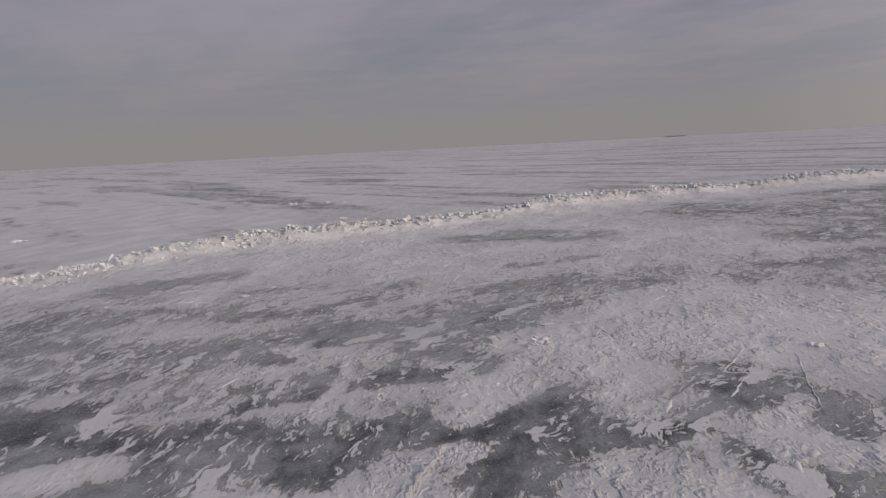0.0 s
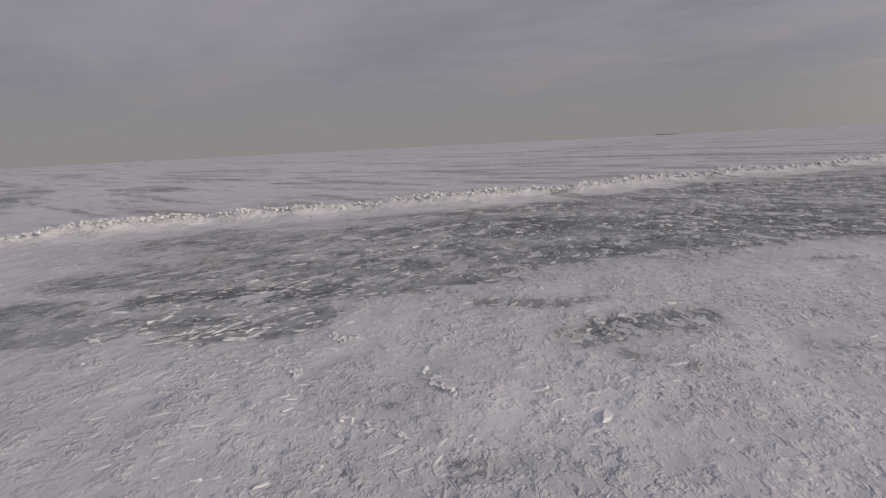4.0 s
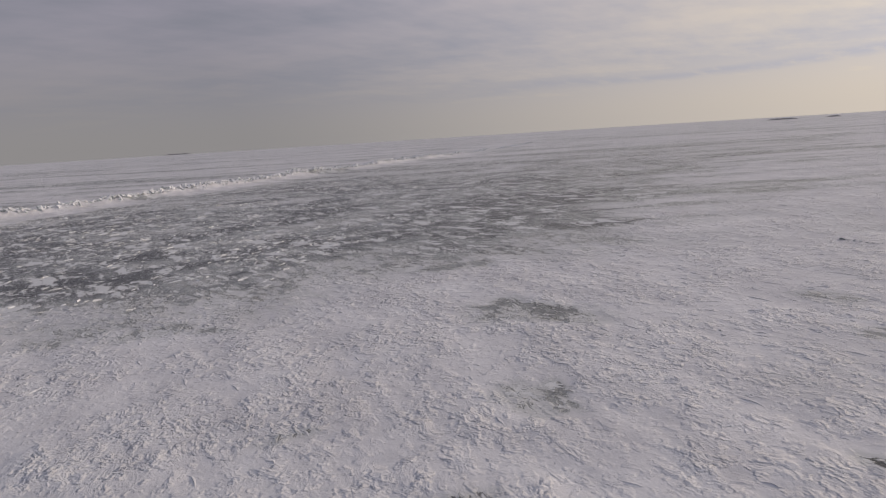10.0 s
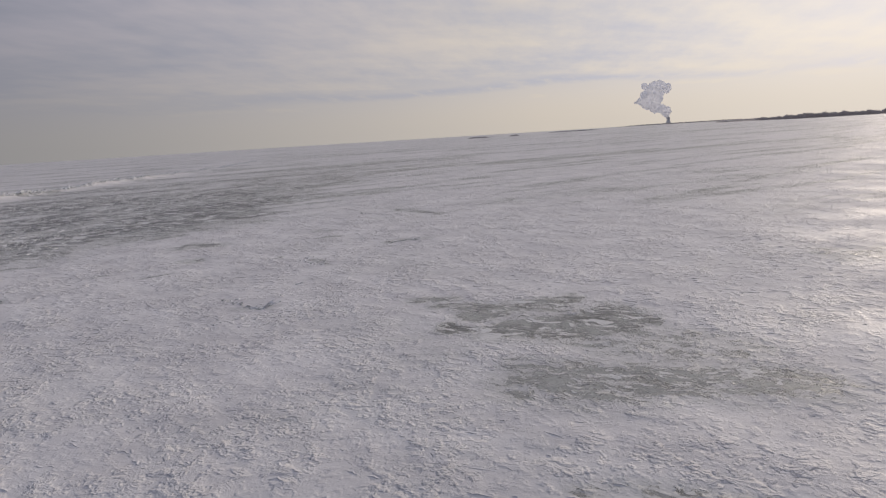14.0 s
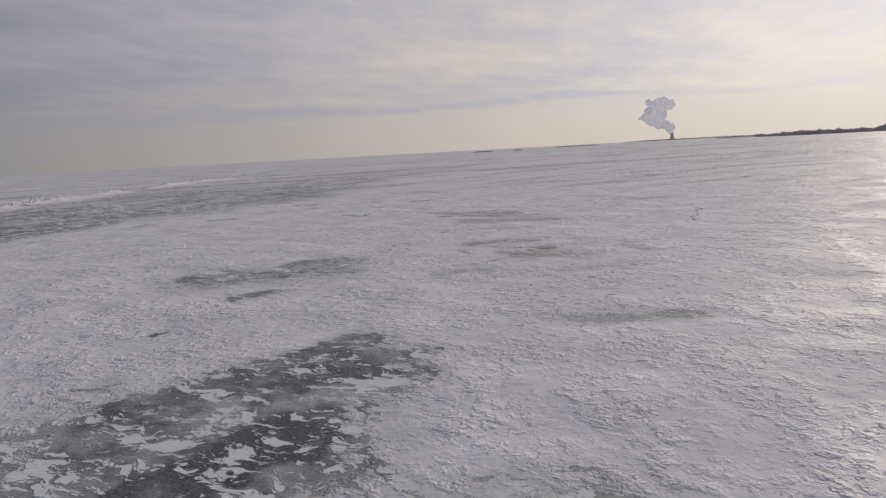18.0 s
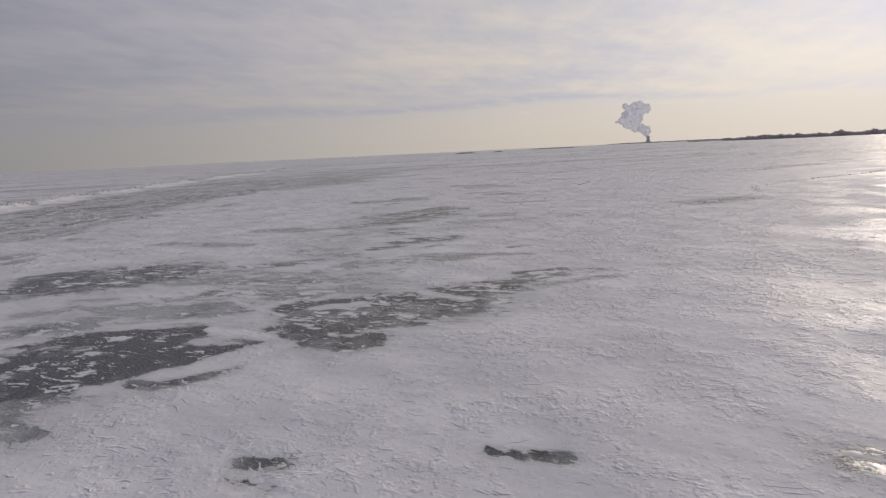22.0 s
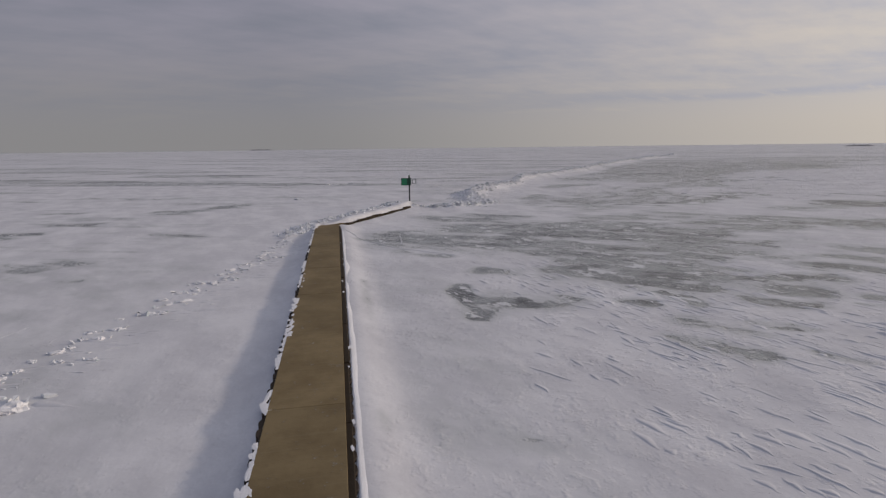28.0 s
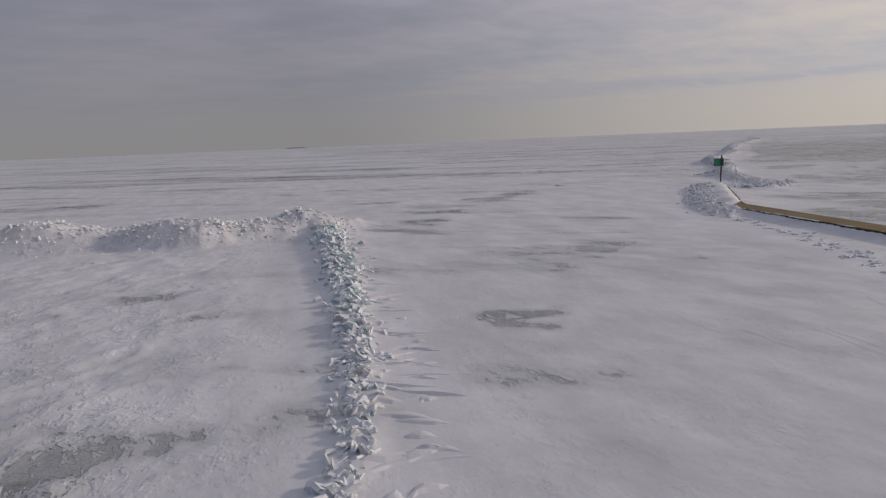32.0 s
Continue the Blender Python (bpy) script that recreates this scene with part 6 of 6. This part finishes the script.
# ---- far shore ----
def place(az, dist):
    return dist * math.sin(radians(az)), dist * math.cos(radians(az))


def low_land(name, label, az0, az1, dist, height, mat, seed, depth=60):
    """A low hump of far land or heaped ice, with an uneven crest."""
    bm = bmesh.new()
    n = max(8, int(abs(az1 - az0) * 14))
    rows = []
    for i in range(n + 1):
        u = i / n
        az = az0 + (az1 - az0) * u
        h = height * min(1.0, 5 * u, 5 * (1 - u)) * (0.7 + 0.6 * noise.noise(Vector((i * 0.45, seed, 0))))
        rows.append([bm.verts.new((*place(az, dist + dd), max(0.0, hh))) for dd, hh in ((-depth, -0.2), (-depth * 0.4, h * 0.7), (0, h), (depth, -0.2))])
    for a, b in zip(rows, rows[1:]):
        for j in range(3):
            bm.faces.new((a[j], b[j], b[j + 1], a[j + 1]))
    return tagged(part(name, bm, mat), label, "far land", kind="structure")


low_land("island", "low dark wooded island on the horizon", -1.1, 1.2, 4000, 8, HAZED_ROCK, 1)
low_land("far_ice_heap", "dark low heap of ice far across the lake", 54.2, 56.4, 1330, 3.6, HAZED_ROCK, 2, 12)
low_land("far_ice_heap", "dark low heap of ice far across the lake", 58.2, 59.2, 1330, 3.2, HAZED_ROCK, 3, 12)
low_land("far_ice_heap", "dark low heap of ice far across the lake", 61.5, 66.5, 1900, 3.4, HAZED_ROCK, 4, 12)
low_land("far_shore", "thin line of far snowy shore", 67.4, 80, 4000, 9, HAZED_ROCK, 5)
# both shores carry haze in their pale base colour
low_land("wooded_shore", "low dark shore with bare woods, paled for haze", 76.0, 104, 1790, 9.5, HAZED_BARK, 8, 30)
low_land("near_shore", "low snowy shore with scrub, paled for haze", 77.5, 140, 2100, 3.5, HAZED_SHORE, 6)


def build_tree_line():
    """Bare winter woods along the shore: trunks with sprays of twigs."""
    rng = random.Random(14)
    verts, faces = [], []

    def blade(p, q, w):
        o = len(verts)
        d = (q - p).normalized()
        s = d.cross(Vector((0.3, 0.2, 0.1))).normalized() * w
        t = d.cross(s).normalized() * w
        verts.extend([(p + s)[:], (p - s * 0.5 + t)[:], (p - s * 0.5 - t)[:], q[:]])
        faces.extend([(o, o + 1, o + 3), (o + 1, o + 2, o + 3), (o + 2, o, o + 3)])
    for i in range(6500):
        az = 76.2 + 60 * rng.random() ** 1.35
        u = min(1.0, (az - 76.2) / 6)
        x, y = place(az, 2060 - 560 * u + rng.uniform(0, 160))
        h = (2.0 + 10.5 * u) * rng.uniform(0.7, 1.0) * (0.85 + 0.6 * noise.noise(Vector((az * 0.9, 3, 0))) + 0.3 * noise.noise(Vector((az * 3.1, 7, 0))))
        b = Vector((x, y, 0))
        blade(b, b + Vector((0, 0, h)), 0.45)
        for j in range(7):
            a, e = rng.uniform(0, math.tau), rng.uniform(0.3, 1.2)
            s = b + Vector((0, 0, h * rng.uniform(0.15, 0.75)))
            ln = h * rng.uniform(0.25, 0.5)
            blade(s, s + Vector((math.cos(a) * math.cos(e), math.sin(a) * math.cos(e), math.sin(e))) * ln, 0.9)
    me = bpy.data.meshes.new("tree_line")
    me.from_pydata(verts, [], faces)
    me.materials.append(HAZED_BARK)
    tagged(new("tree_line", me), "bare grey-brown winter woods along the shore, paled for haze", "woods", kind="stuff")


build_tree_line()


def build_tower():
    x, y = place(72.2, 4100)
    tower = thing("cooling_tower", "concrete cooling tower on the far shore, paled for haze", "cooling tower", at=(x, y, 8))
    bm = bmesh.new()
    rings = []
    for i in range(9):
        z = i / 8 * 36
        r = 9.5 + 7.5 * ((z - 26) / 26) ** 2
        rings.append([bm.verts.new((r * math.cos(a * math.tau / 24), r * math.sin(a * math.tau / 24), z)) for a in range(24)])
    for a, b in zip(rings, rings[1:]):
        for j in range(24):
            bm.faces.new((a[j], a[(j + 1) % 24], b[(j + 1) % 24], b[j]))
    # the shell's paleness includes painted haze
    part("tower_shell", bm, HAZED_TOWER, tower)
    part("tower_base", rod(bmesh.new(), 18, 10, Matrix.Translation((0, 0, -5)), 24), HAZED_TOWER, tower)
    # steam, rising and leaning with the wind, then spreading
    rng = random.Random(9)
    side = Vector((math.cos(radians(72.2)), -math.sin(radians(72.2)), 0))
    bm = bmesh.new()
    spine = [(0, 36, 10), (-8, 48, 13), (-18, 62, 18), (-26, 80, 25), (-38, 100, 30), (-64, 104, 28), (-88, 124, 36), (-112, 146, 44), (-98, 172, 46), (-126, 182, 38), (-98, 206, 46), (-82, 236, 42), (-108, 232, 34), (-150, 162, 28), (-184, 152, 15), (-206, 148, 8), (-52, 232, 34), (-26, 234, 30), (-14, 212, 20), (-2, 244, 12), (-66, 260, 24)]
    for u, z, r in spine:
        for j in range(10):
            c = side * (u + rng.gauss(0, 0.42) * r) + Vector((rng.gauss(0, 0.3) * r, rng.gauss(0, 0.3) * r, z + rng.gauss(0, 0.36) * r))
            bmesh.ops.create_icosphere(bm, subdivisions=2, radius=r * rng.uniform(0.42, 0.68), matrix=Matrix.Translation(c))
        for j in range(16):
            q = Vector((rng.gauss(0, 1), rng.gauss(0, 1), rng.gauss(0, 1))).normalized() * r * rng.uniform(0.7, 0.98)
            c = side * u + Vector((0, 0, z)) + q
            bmesh.ops.create_icosphere(bm, subdivisions=1, radius=r * rng.uniform(0.16, 0.32), matrix=Matrix.Translation(c))
    for v in bm.verts:
        v.co += Vector(noise.noise_vector(v.co * 0.04)) * 5 + Vector(noise.noise_vector(v.co * 0.11)) * 3
    for f in bm.faces:
        f.smooth = True
    plume = part("steam_plume", bm, STEAM)
    fuse = plume.modifiers.new("fuse", "REMESH")
    fuse.mode, fuse.voxel_size, fuse.use_smooth_shade = "VOXEL", 4.0, True
    soft = plume.modifiers.new("soft", "SMOOTH")
    soft.iterations, soft.factor = 5, 0.5
    plume.matrix_world = pose(x, y, 0)
    tagged(plume, "white-grey plume of steam rising from the cooling tower", "steam", kind="stuff")


build_tower()
